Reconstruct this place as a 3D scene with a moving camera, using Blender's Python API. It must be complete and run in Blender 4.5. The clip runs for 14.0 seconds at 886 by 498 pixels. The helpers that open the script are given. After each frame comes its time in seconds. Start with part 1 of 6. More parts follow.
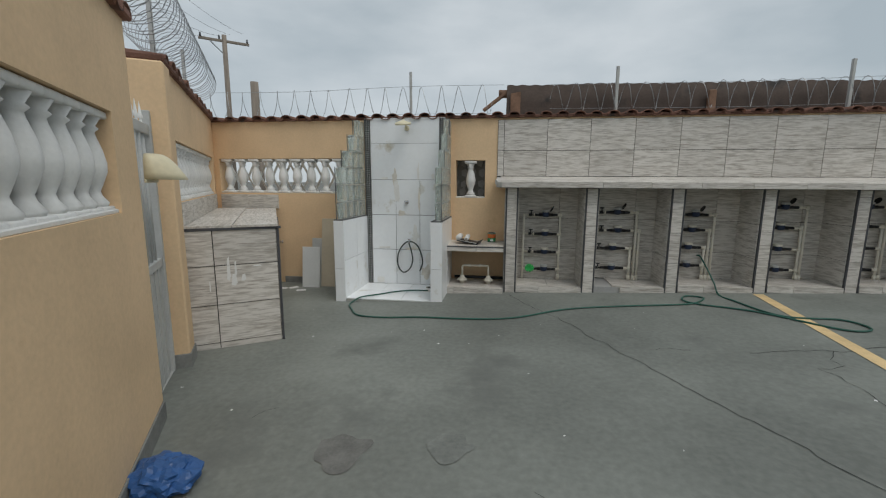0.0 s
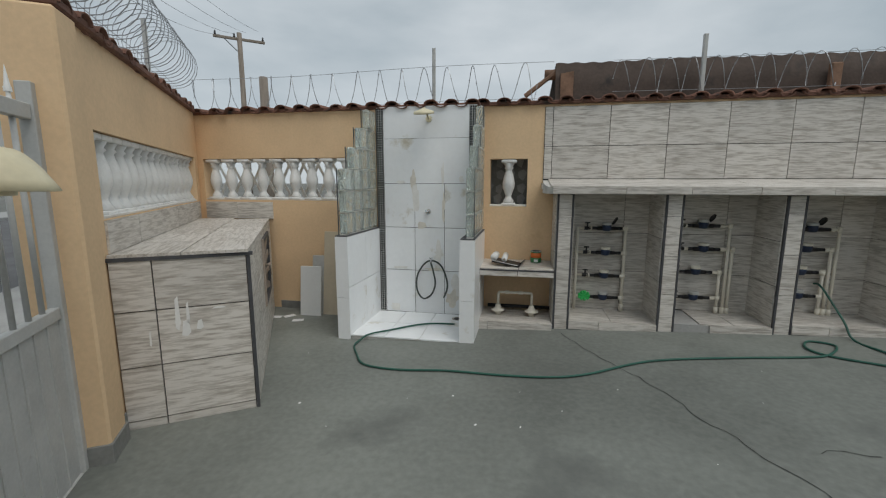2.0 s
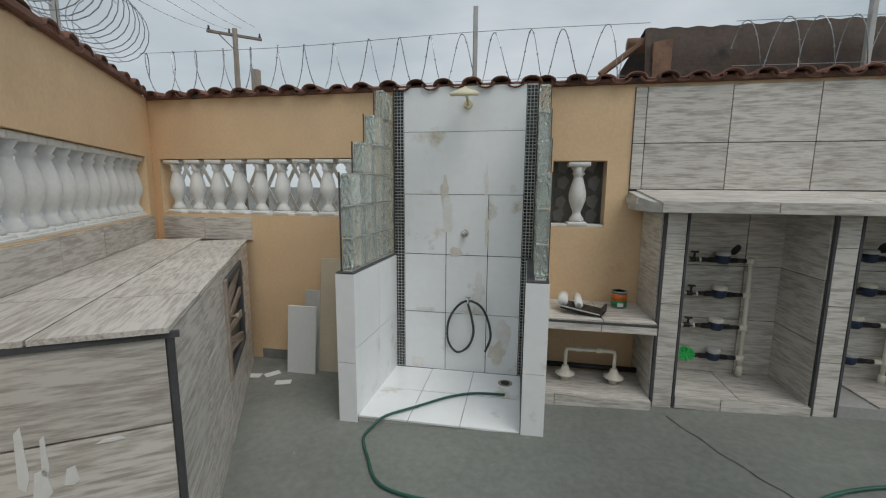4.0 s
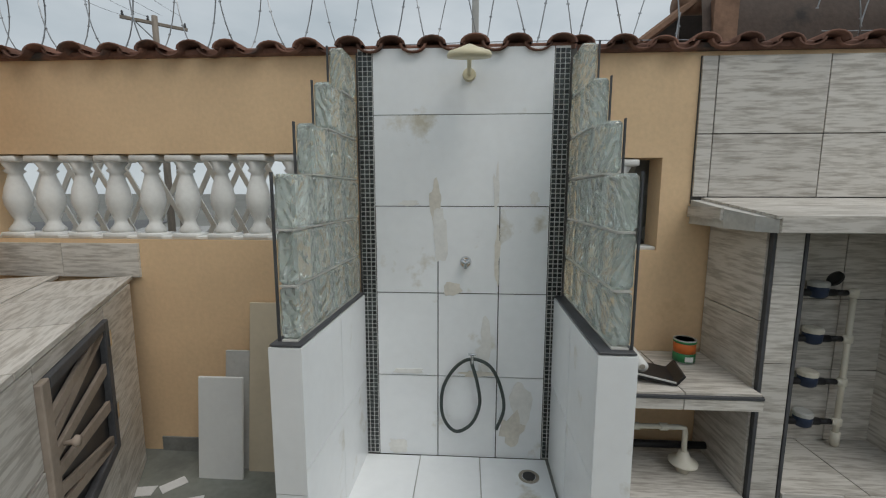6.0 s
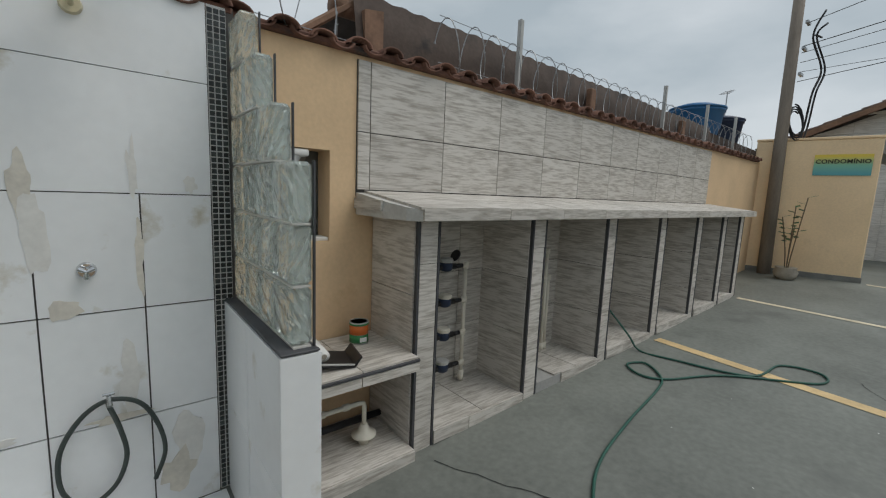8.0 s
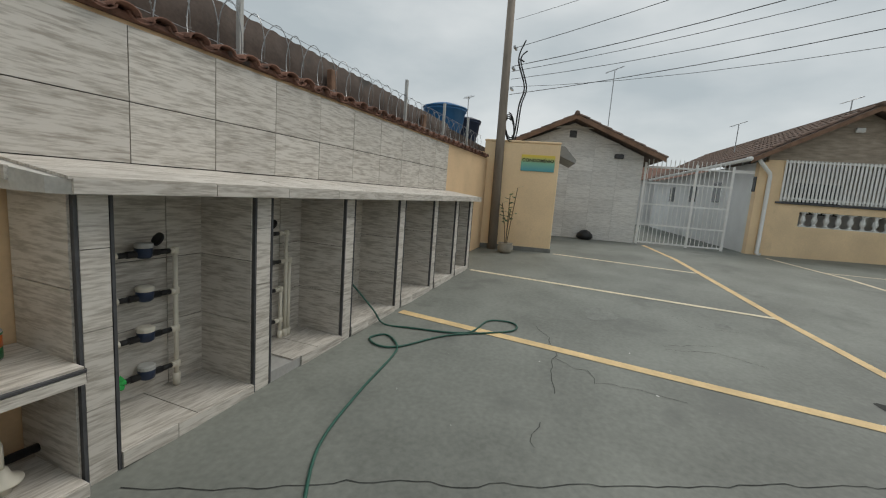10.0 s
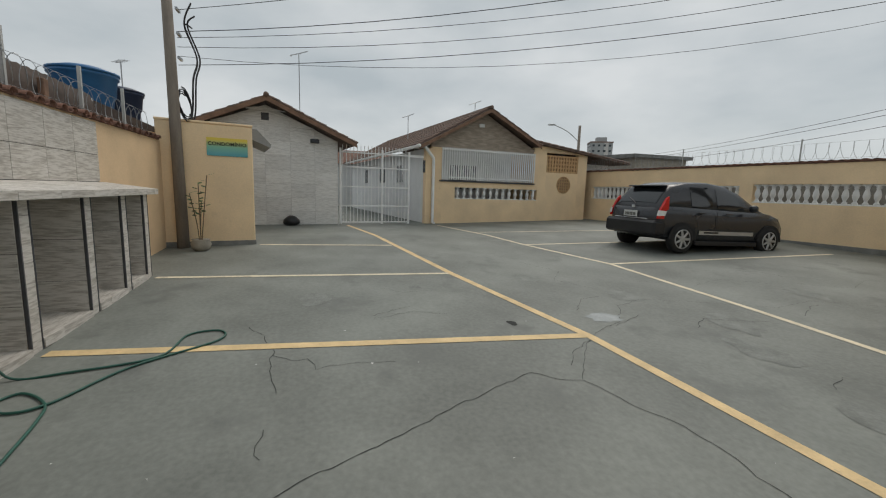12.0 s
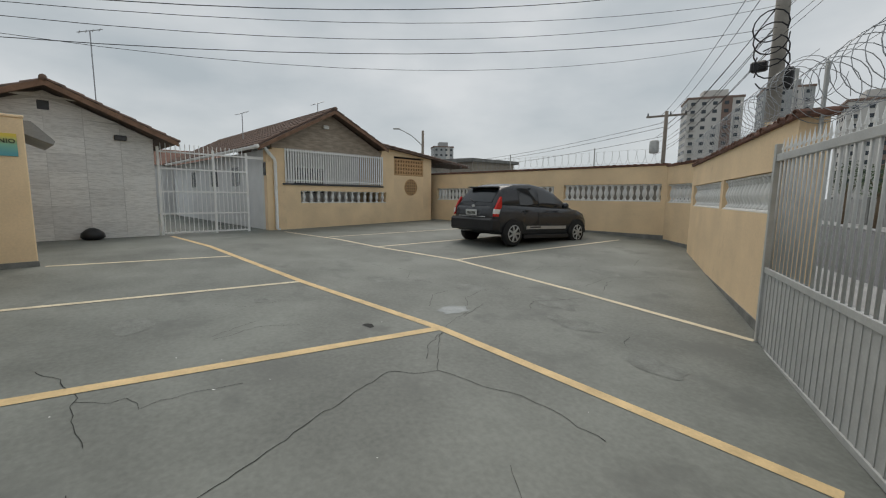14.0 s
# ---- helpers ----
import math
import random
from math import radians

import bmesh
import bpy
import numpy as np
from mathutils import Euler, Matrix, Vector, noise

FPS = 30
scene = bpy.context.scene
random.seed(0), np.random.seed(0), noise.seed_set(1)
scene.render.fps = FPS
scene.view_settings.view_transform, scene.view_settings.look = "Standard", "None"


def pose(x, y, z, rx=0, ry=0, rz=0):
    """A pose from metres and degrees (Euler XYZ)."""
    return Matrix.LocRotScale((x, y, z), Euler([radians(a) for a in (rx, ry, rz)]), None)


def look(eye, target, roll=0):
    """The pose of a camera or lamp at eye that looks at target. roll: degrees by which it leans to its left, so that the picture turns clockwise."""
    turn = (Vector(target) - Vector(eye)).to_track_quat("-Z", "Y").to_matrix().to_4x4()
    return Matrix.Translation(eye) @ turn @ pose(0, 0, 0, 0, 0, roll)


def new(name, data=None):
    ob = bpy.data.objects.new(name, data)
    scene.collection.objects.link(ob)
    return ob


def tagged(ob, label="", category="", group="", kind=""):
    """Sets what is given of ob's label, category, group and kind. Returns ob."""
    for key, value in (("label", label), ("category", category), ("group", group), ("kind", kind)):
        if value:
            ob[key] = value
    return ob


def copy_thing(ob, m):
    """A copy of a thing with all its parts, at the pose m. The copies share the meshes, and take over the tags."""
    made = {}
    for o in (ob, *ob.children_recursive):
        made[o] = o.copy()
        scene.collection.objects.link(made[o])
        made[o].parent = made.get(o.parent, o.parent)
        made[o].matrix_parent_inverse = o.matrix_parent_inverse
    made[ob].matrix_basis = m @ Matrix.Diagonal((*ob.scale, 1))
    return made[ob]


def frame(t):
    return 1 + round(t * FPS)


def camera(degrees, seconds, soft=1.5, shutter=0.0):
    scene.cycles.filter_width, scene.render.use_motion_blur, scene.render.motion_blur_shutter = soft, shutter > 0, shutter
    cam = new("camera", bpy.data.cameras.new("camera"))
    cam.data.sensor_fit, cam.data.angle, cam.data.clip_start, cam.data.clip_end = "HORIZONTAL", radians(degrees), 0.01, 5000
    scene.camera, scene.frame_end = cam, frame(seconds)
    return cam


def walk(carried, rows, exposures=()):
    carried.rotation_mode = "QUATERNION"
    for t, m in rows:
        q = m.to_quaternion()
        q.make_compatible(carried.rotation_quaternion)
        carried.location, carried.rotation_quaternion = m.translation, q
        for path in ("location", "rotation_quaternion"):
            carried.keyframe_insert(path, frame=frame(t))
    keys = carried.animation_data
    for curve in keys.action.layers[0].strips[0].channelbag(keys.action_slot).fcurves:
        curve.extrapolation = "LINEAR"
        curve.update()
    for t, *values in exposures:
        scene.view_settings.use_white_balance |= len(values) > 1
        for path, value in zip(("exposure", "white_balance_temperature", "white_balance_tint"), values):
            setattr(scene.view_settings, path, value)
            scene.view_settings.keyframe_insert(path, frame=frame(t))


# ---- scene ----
cam = camera(93.7, 14.0, soft=1.15)
PATH = [
    (0, (-0.077, 3.098, 1.310), (-0.352, 5.053, 0.994), 0.3),
    (0.5, (-0.090, 3.346, 1.324), (-0.389, 5.299, 1.012), 0.0),
    (1, (-0.137, 3.596, 1.311), (-0.473, 5.543, 1.001), 0.4),
    (1.5, (-0.275, 3.918, 1.345), (-0.620, 5.863, 1.035), 0.2),
    (2, (-0.362, 4.227, 1.348), (-0.727, 6.168, 1.036), 0.1),
    (2.5, (-0.453, 4.547, 1.360), (-0.832, 6.486, 1.053), 0.5),
    (3, (-0.618, 4.851, 1.362), (-1.017, 6.786, 1.054), 0.7),
    (3.2, (-0.689, 4.969, 1.370), (-1.101, 6.902, 1.063), 0.5),
    (5.3, (-1.219, 6.110, 1.408), (-1.411, 8.084, 1.148), -0.1),
    (5.5, (-1.257, 6.211, 1.411), (-1.430, 8.186, 1.144), -0.2),
    (6, (-1.345, 6.407, 1.410), (-1.463, 8.386, 1.148), 0.1),
    (6.5, (-1.390, 6.505, 1.401), (-1.224, 8.480, 1.135), 0.6),
    (7, (-1.356, 6.536, 1.396), (-0.757, 8.424, 1.125), 1.5),
    (7.5, (-1.333, 6.540, 1.397), (-0.351, 8.262, 1.132), 2.2),
    (8, (-1.305, 6.535, 1.401), (-0.037, 8.058, 1.132), 2.4),
    (8.2, (-1.294, 6.540, 1.397), (0.084, 7.965, 1.133), 2.7),
    (10.3, (-1.036, 6.244, 1.371), (0.869, 6.795, 1.11), 2.5),
    (10.4, (-1.035, 6.238, 1.372), (0.886, 6.731, 1.114), 1.9),
    (10.5, (-1.035, 6.217, 1.385), (0.897, 6.661, 1.123), 2.2),
    (11, (-0.931, 6.246, 1.384), (1.047, 6.36, 1.111), 2.7),
    (11.5, (-0.958, 6.229, 1.407), (1.004, 5.957, 1.13), 2.2),
    (12, (-0.997, 6.198, 1.409), (0.892, 5.601, 1.132), 1.7),
    (12.5, (-1.012, 6.164, 1.407), (0.798, 5.358, 1.136), 1.4),
    (13, (-1.027, 6.171, 1.414), (0.706, 5.209, 1.147), 0.9),
    (13.5, (-1.028, 6.174, 1.413), (0.638, 5.098, 1.154), 0.9),
    (14, (-1.033, 6.191, 1.412), (0.538, 4.979, 1.162), 0.7),
]
walk(cam, [(t, look(eye, target, roll)) for t, eye, target, roll in PATH],
     exposures=[(0.0, -0.02, 6500, 10), (8.2, -0.02, 6500, 10), (10.4, 0.12, 6850, 10), (11.5, 0.07, 6850, 11), (14.0, 0.02, 6800, 12)])

# ---- world, sun, exposure ----
world = bpy.data.worlds.new("overcast_sky")
scene.world = world
world.use_nodes = True
wn, wl = world.node_tree.nodes, world.node_tree.links
wn.clear()
w_out = wn.new("ShaderNodeOutputWorld")
w_bg = wn.new("ShaderNodeBackground")
w_sky = wn.new("ShaderNodeTexSky")
w_sky.sky_type = "NISHITA"
w_sky.sun_disc = False
w_sky.sun_elevation, w_sky.sun_rotation = radians(58), radians(131)
w_dim = wn.new("ShaderNodeMix")
w_dim.data_type, w_dim.blend_type = "RGBA", "MULTIPLY"
w_dim.inputs[0].default_value = 1.0
w_dim.inputs[7].default_value = (0.10, 0.10, 0.10, 1)
w_tc = wn.new("ShaderNodeTexCoord")
w_map = wn.new("ShaderNodeMapping")
w_map.inputs["Scale"].default_value = (1.0, 1.0, 2.6)
w_noise = wn.new("ShaderNodeTexNoise")
w_noise.inputs["Scale"].default_value, w_noise.inputs["Detail"].default_value, w_noise.inputs["Roughness"].default_value = 2.3, 6.0, 0.5
w_ramp = wn.new("ShaderNodeValToRGB")
w_ramp.color_ramp.elements[0].position, w_ramp.color_ramp.elements[0].color = 0.34, (0.41, 0.475, 0.515, 1)
w_ramp.color_ramp.elements[1].position, w_ramp.color_ramp.elements[1].color = 0.68, (0.635, 0.685, 0.715, 1)
w_mix = wn.new("ShaderNodeMix")
w_mix.data_type = "RGBA"
w_mix.inputs[0].default_value = 0.93
wl.new(w_tc.outputs["Generated"], w_map.inputs["Vector"])
wl.new(w_map.outputs["Vector"], w_noise.inputs["Vector"])
wl.new(w_noise.outputs["Fac"], w_ramp.inputs["Fac"])
wl.new(w_sky.outputs["Color"], w_dim.inputs[6])
wl.new(w_dim.outputs[2], w_mix.inputs[6])
wl.new(w_ramp.outputs["Color"], w_mix.inputs[7])
wl.new(w_mix.outputs[2], w_bg.inputs["Color"])
w_bg.inputs["Strength"].default_value = 1.0
wl.new(w_bg.outputs["Background"], w_out.inputs["Surface"])

sun = new("sun", bpy.data.lights.new("sun", "SUN"))
sun.data.energy, sun.data.angle, sun.data.color = 1.4, radians(40), (1.0, 0.97, 0.92)
sun.matrix_world = pose(0, 0, 20, 32, 0, 49)
scene.view_settings.exposure = 0.0


# ---- materials ----
def mat(name, col, rough=0.7, var=0.2, scale=4.0, fine=70.0, bump=0.12, metal=0.0, rnd=0.0, stain=None, stain_at=0.62, stain_scale=2.5, stretch=(1, 1, 1), spec=0.4):
    m = bpy.data.materials.new(name)
    m.use_nodes = True
    n, l = m.node_tree.nodes, m.node_tree.links
    b = n["Principled BSDF"]
    b.inputs["Roughness"].default_value, b.inputs["Metallic"].default_value = rough, metal
    b.inputs["Specular IOR Level"].default_value = spec
    tc, mp = n.new("ShaderNodeTexCoord"), n.new("ShaderNodeMapping")
    mp.inputs["Scale"].default_value = stretch
    l.new(tc.outputs["Object"], mp.inputs["Vector"])
    info = n.new("ShaderNodeObjectInfo")
    vec = n.new("ShaderNodeVectorMath")
    vec.operation = "MULTIPLY_ADD"
    comb = n.new("ShaderNodeCombineXYZ")
    for i in range(3):
        l.new(info.outputs["Random"], comb.inputs[i])
    vec.inputs[1].default_value = (17.0, 11.0, 23.0)
    l.new(comb.outputs[0], vec.inputs[0])
    l.new(mp.outputs[0], vec.inputs[2])
    big, small = n.new("ShaderNodeTexNoise"), n.new("ShaderNodeTexNoise")
    big.inputs["Scale"].default_value, big.inputs["Detail"].default_value = scale, 5
    small.inputs["Scale"].default_value, small.inputs["Detail"].default_value = fine, 3
    l.new(vec.outputs[0], big.inputs["Vector"])
    l.new(vec.outputs[0], small.inputs["Vector"])
    add = n.new("ShaderNodeMath")
    add.operation = "MULTIPLY_ADD"
    l.new(small.outputs["Fac"], add.inputs[0])
    add.inputs[1].default_value = 0.45
    l.new(big.outputs["Fac"], add.inputs[2])
    ramp = n.new("ShaderNodeValToRGB")
    e = ramp.color_ramp.elements
    e[0].position, e[0].color = 0.48, (*[c * (1 - var) for c in col], 1)
    e[1].position, e[1].color = 0.98, (*[min(1, c * (1 + var * 0.7)) for c in col], 1)
    l.new(add.outputs[0], ramp.inputs["Fac"])
    out = ramp.outputs["Color"]
    if stain:
        sn = n.new("ShaderNodeTexNoise")
        sn.inputs["Scale"].default_value, sn.inputs["Detail"].default_value, sn.inputs["Roughness"].default_value = stain_scale, 7, 0.62
        l.new(vec.outputs[0], sn.inputs["Vector"])
        sr = n.new("ShaderNodeMapRange")
        sr.inputs["From Min"].default_value, sr.inputs["From Max"].default_value = stain_at, stain_at + 0.12
        l.new(sn.outputs["Fac"], sr.inputs["Value"])
        mx = n.new("ShaderNodeMix")
        mx.data_type = "RGBA"
        l.new(sr.outputs[0], mx.inputs[0])
        l.new(out, mx.inputs[6])
        mx.inputs[7].default_value = (*stain, 1)
        out = mx.outputs[2]
    if rnd:
        hs = n.new("ShaderNodeHueSaturation")
        mr = n.new("ShaderNodeMapRange")
        mr.inputs["To Min"].default_value, mr.inputs["To Max"].default_value = 1 - rnd, 1 + rnd
        l.new(info.outputs["Random"], mr.inputs["Value"])
        l.new(mr.outputs[0], hs.inputs["Value"])
        l.new(out, hs.inputs["Color"])
        out = hs.outputs["Color"]
    l.new(out, b.inputs["Base Color"])
    if bump:
        bp = n.new("ShaderNodeBump")
        bp.inputs["Strength"].default_value, bp.inputs["Distance"].default_value = bump, 0.01
        l.new(add.outputs[0], bp.inputs["Height"])
        l.new(bp.outputs["Normal"], b.inputs["Normal"])
    return m


M_FLOOR = mat("painted_concrete", (0.183, 0.195, 0.176), 0.62, 0.34, 0.9, 26, 0.25, stain=(0.125, 0.132, 0.122), stain_at=0.555, stain_scale=1.1)
M_PATCH = mat("bare_cement", (0.15, 0.15, 0.14), 0.85, 0.3, 9, 60, 0.4)
M_CRACK = mat("crack_dark", (0.035, 0.037, 0.035), 0.9, 0.3, 8, 60, 0.1)
M_YELLOW = mat("yellow_line_paint", (0.68, 0.50, 0.26), 0.6, 0.2, 5, 50, 0.12, stain=(0.42, 0.34, 0.22), stain_at=0.63, stain_scale=7)
M_CREAM = mat("pale_line_paint", (0.68, 0.60, 0.44), 0.6, 0.2, 5, 50, 0.12, stain=(0.38, 0.34, 0.27), stain_at=0.62, stain_scale=7)
M_ORANGE = mat("orange_wall_paint", (0.725, 0.52, 0.318), 0.8, 0.13, 1.6, 40, 0.2, stain=(0.62, 0.41, 0.22), stain_at=0.66, stain_scale=1.6)
M_OCHRE = mat("ochre_wall_paint", (0.84, 0.635, 0.40), 0.8, 0.13, 1.3, 40, 0.2, stain=(0.66, 0.49, 0.30), stain_at=0.64, stain_scale=1.4)
M_SKIRT = mat("grey_skirting_paint", (0.21, 0.212, 0.20), 0.8, 0.3, 4, 40, 0.25)
M_PLASTER = mat("white_plaster", (0.72, 0.72, 0.70), 0.7, 0.12, 3, 50, 0.2, stain=(0.5, 0.49, 0.45), stain_at=0.66, stain_scale=6)
M_ROOF = mat("weathered_roof_tile", (0.17, 0.085, 0.06), 0.85, 0.4, 6, 60, 0.4, rnd=0.3, stain=(0.06, 0.05, 0.045), stain_at=0.56, stain_scale=5)
M_HROOF = mat("greyed_clay_roof", (0.15, 0.10, 0.078), 0.85, 0.4, 5, 50, 0.4, stain=(0.07, 0.06, 0.052), stain_at=0.55, stain_scale=3)
# Dark tone holds the shade of the neighbour roof's underside; tank house shares it.
M_ROOFDK = mat("shade_dark_fibre_roof", (0.075, 0.055, 0.045), 0.9, 0.4, 3, 40, 0.4, stain=(0.03, 0.027, 0.025), stain_at=0.55, stain_scale=3)
M_LOG = mat("weathered_timber", (0.22, 0.13, 0.085), 0.8, 0.35, 5, 40, 0.3)
M_WTILE = mat("white_glazed_tile", (0.84, 0.86, 0.87), 0.22, 0.05, 2, 20, 0.02, stain=(0.56, 0.52, 0.42), stain_at=0.61, stain_scale=3.2)
M_GROUT = mat("dark_grout", (0.09, 0.085, 0.08), 0.9, 0.3, 8, 60, 0.2)
M_PGROUT = mat("pale_grout", (0.55, 0.54, 0.51), 0.9, 0.2, 8, 60, 0.2)
M_STRIP = mat("slate_edge_strip", (0.07, 0.072, 0.078), 0.6, 0.3, 8, 60, 0.1)
M_PVC = mat("cream_pvc_pipe", (0.74, 0.70, 0.60), 0.35, 0.1, 6, 40, 0.02)
M_BLACK = mat("black_plastic", (0.02, 0.02, 0.022), 0.45, 0.3, 10, 60, 0.05)
M_BLUE = mat("blue_plastic", (0.03, 0.09, 0.22), 0.4, 0.2, 6, 40, 0.04)
M_NAVY = mat("navy_plastic", (0.02, 0.035, 0.075), 0.4, 0.2, 6, 40, 0.04)
M_GREEN = mat("green_plastic", (0.04, 0.5, 0.12), 0.4, 0.2, 6, 40, 0.05)
M_HOSE = mat("green_hose_rubber", (0.025, 0.10, 0.075), 0.45, 0.2, 8, 60, 0.03)
M_GREYHOSE = mat("dark_shower_hose", (0.05, 0.065, 0.06), 0.4, 0.2, 8, 60, 0.03)
M_CHROME = mat("chrome", (0.65, 0.66, 0.67), 0.15, 0.05, 8, 60, 0.0, metal=1.0)
M_BEIGE = mat("yellowed_plastic", (0.66, 0.60, 0.42), 0.45, 0.12, 6, 40, 0.03)
M_GALV = mat("pale_grey_metal_paint", (0.47, 0.475, 0.46), 0.5, 0.14, 6, 60, 0.05, stain=(0.33, 0.30, 0.26), stain_at=0.69, stain_scale=9)
M_WMETAL = mat("white_metal_paint", (0.80, 0.80, 0.78), 0.45, 0.08, 6, 60, 0.03)
M_WIRE = mat("galvanised_wire", (0.34, 0.35, 0.36), 0.4, 0.2, 30, 100, 0.0, metal=0.7)
M_CABLE = mat("black_cable", (0.018, 0.018, 0.02), 0.6, 0.2, 10, 60, 0.0)
M_POLE = mat("weathered_utility_pole", (0.235, 0.20, 0.165), 0.85, 0.3, 3, 40, 0.3, stretch=(3, 3, 0.4))
M_CPOLE = mat("concrete_pole", (0.27, 0.25, 0.22), 0.85, 0.2, 3, 40, 0.3)
M_WHITEWALL = mat("white_house_paint", (0.72, 0.73, 0.73), 0.75, 0.08, 2, 40, 0.1)
# Near-black colour for backings that stand for the shade inside openings.
M_DARKIN = mat("dark_interior", (0.05, 0.05, 0.05), 0.9, 0.2, 3, 30, 0.0)
M_TANK = mat("blue_tank_polyethylene", (0.025, 0.13, 0.30), 0.4, 0.15, 3, 30, 0.02)
M_ASPHALT = mat("asphalt", (0.11, 0.11, 0.112), 0.85, 0.25, 2, 60, 0.3)
M_PAVE = mat("pavement_concrete", (0.33, 0.33, 0.32), 0.85, 0.2, 2, 40, 0.2)
M_GROUND = mat("town_ground", (0.16, 0.16, 0.145), 0.95, 0.3, 0.05, 2, 0.0)
M_CAR = mat("black_car_paint", (0.022, 0.023, 0.027), 0.24, 0.2, 2, 20, 0.0, spec=0.6)
M_BUMPER = mat("dull_black_bumper", (0.016, 0.016, 0.018), 0.45, 0.2, 6, 60, 0.02)
M_TYRE = mat("tyre_rubber", (0.02, 0.02, 0.02), 0.85, 0.3, 10, 60, 0.1)
M_ALLOY = mat("silver_wheel_paint", (0.48, 0.48, 0.48), 0.35, 0.1, 8, 40, 0.0, metal=0.5)
M_CGLASS = mat("tinted_car_glass", (0.012, 0.014, 0.016), 0.06, 0.1, 2, 10, 0.0, spec=0.7)
M_RED = mat("red_lamp_plastic", (0.55, 0.02, 0.015), 0.2, 0.1, 9, 40, 0.02)
M_CLEAR = mat("clear_lamp_plastic", (0.75, 0.74, 0.72), 0.15, 0.1, 9, 40, 0.02)
M_PLATE = mat("number_plate_grey", (0.55, 0.55, 0.54), 0.4, 0.05, 9, 40, 0.0)
M_LEAF = mat("leaf", (0.055, 0.105, 0.03), 0.55, 0.4, 5, 30, 0.1, rnd=0.3)
M_STEM = mat("dry_stem", (0.17, 0.12, 0.075), 0.8, 0.3, 9, 60, 0.2)
M_POT = mat("cement_pot", (0.34, 0.31, 0.26), 0.85, 0.25, 8, 60, 0.3)
M_TOWER = mat("tower_render", (0.62, 0.60, 0.57), 0.85, 0.1, 0.1, 2, 0.0)
M_TOWER2 = mat("tower_grey_render", (0.40, 0.41, 0.41), 0.85, 0.1, 0.1, 2, 0.0)
M_TBAND = mat("tower_brown_band", (0.24, 0.17, 0.14), 0.85, 0.1, 0.1, 2, 0.0)
M_WINDOW = mat("dark_window_glass", (0.05, 0.06, 0.07), 0.15, 0.2, 1, 10, 0.0)
M_BOARD = mat("white_board", (0.68, 0.69, 0.68), 0.4, 0.06, 3, 30, 0.03)
M_BBOARD = mat("beige_board", (0.56, 0.49, 0.37), 0.6, 0.1, 3, 30, 0.05)
M_COBOGO = mat("clay_lattice", (0.55, 0.34, 0.17), 0.85, 0.15, 5, 40, 0.2)
M_PAPER = mat("paper", (0.72, 0.72, 0.72), 0.7, 0.1, 9, 60, 0.0)
M_BAG = mat("black_bag_plastic", (0.015, 0.015, 0.016), 0.35, 0.2, 10, 50, 0.1)
M_BLUEBAG = mat("blue_bag_plastic", (0.03, 0.10, 0.28), 0.4, 0.25, 10, 50, 0.1)
M_CANOR = mat("orange_label", (0.62, 0.15, 0.03), 0.4, 0.1, 9, 40, 0.0)
M_CANGR = mat("green_label", (0.03, 0.20, 0.07), 0.4, 0.1, 9, 40, 0.0)
M_INK = mat("dark_ink", (0.03, 0.035, 0.02), 0.6, 0.1, 9, 40, 0.0)
M_SLATW = mat("brown_grille_wood", (0.33, 0.27, 0.22), 0.7, 0.2, 6, 50, 0.1)


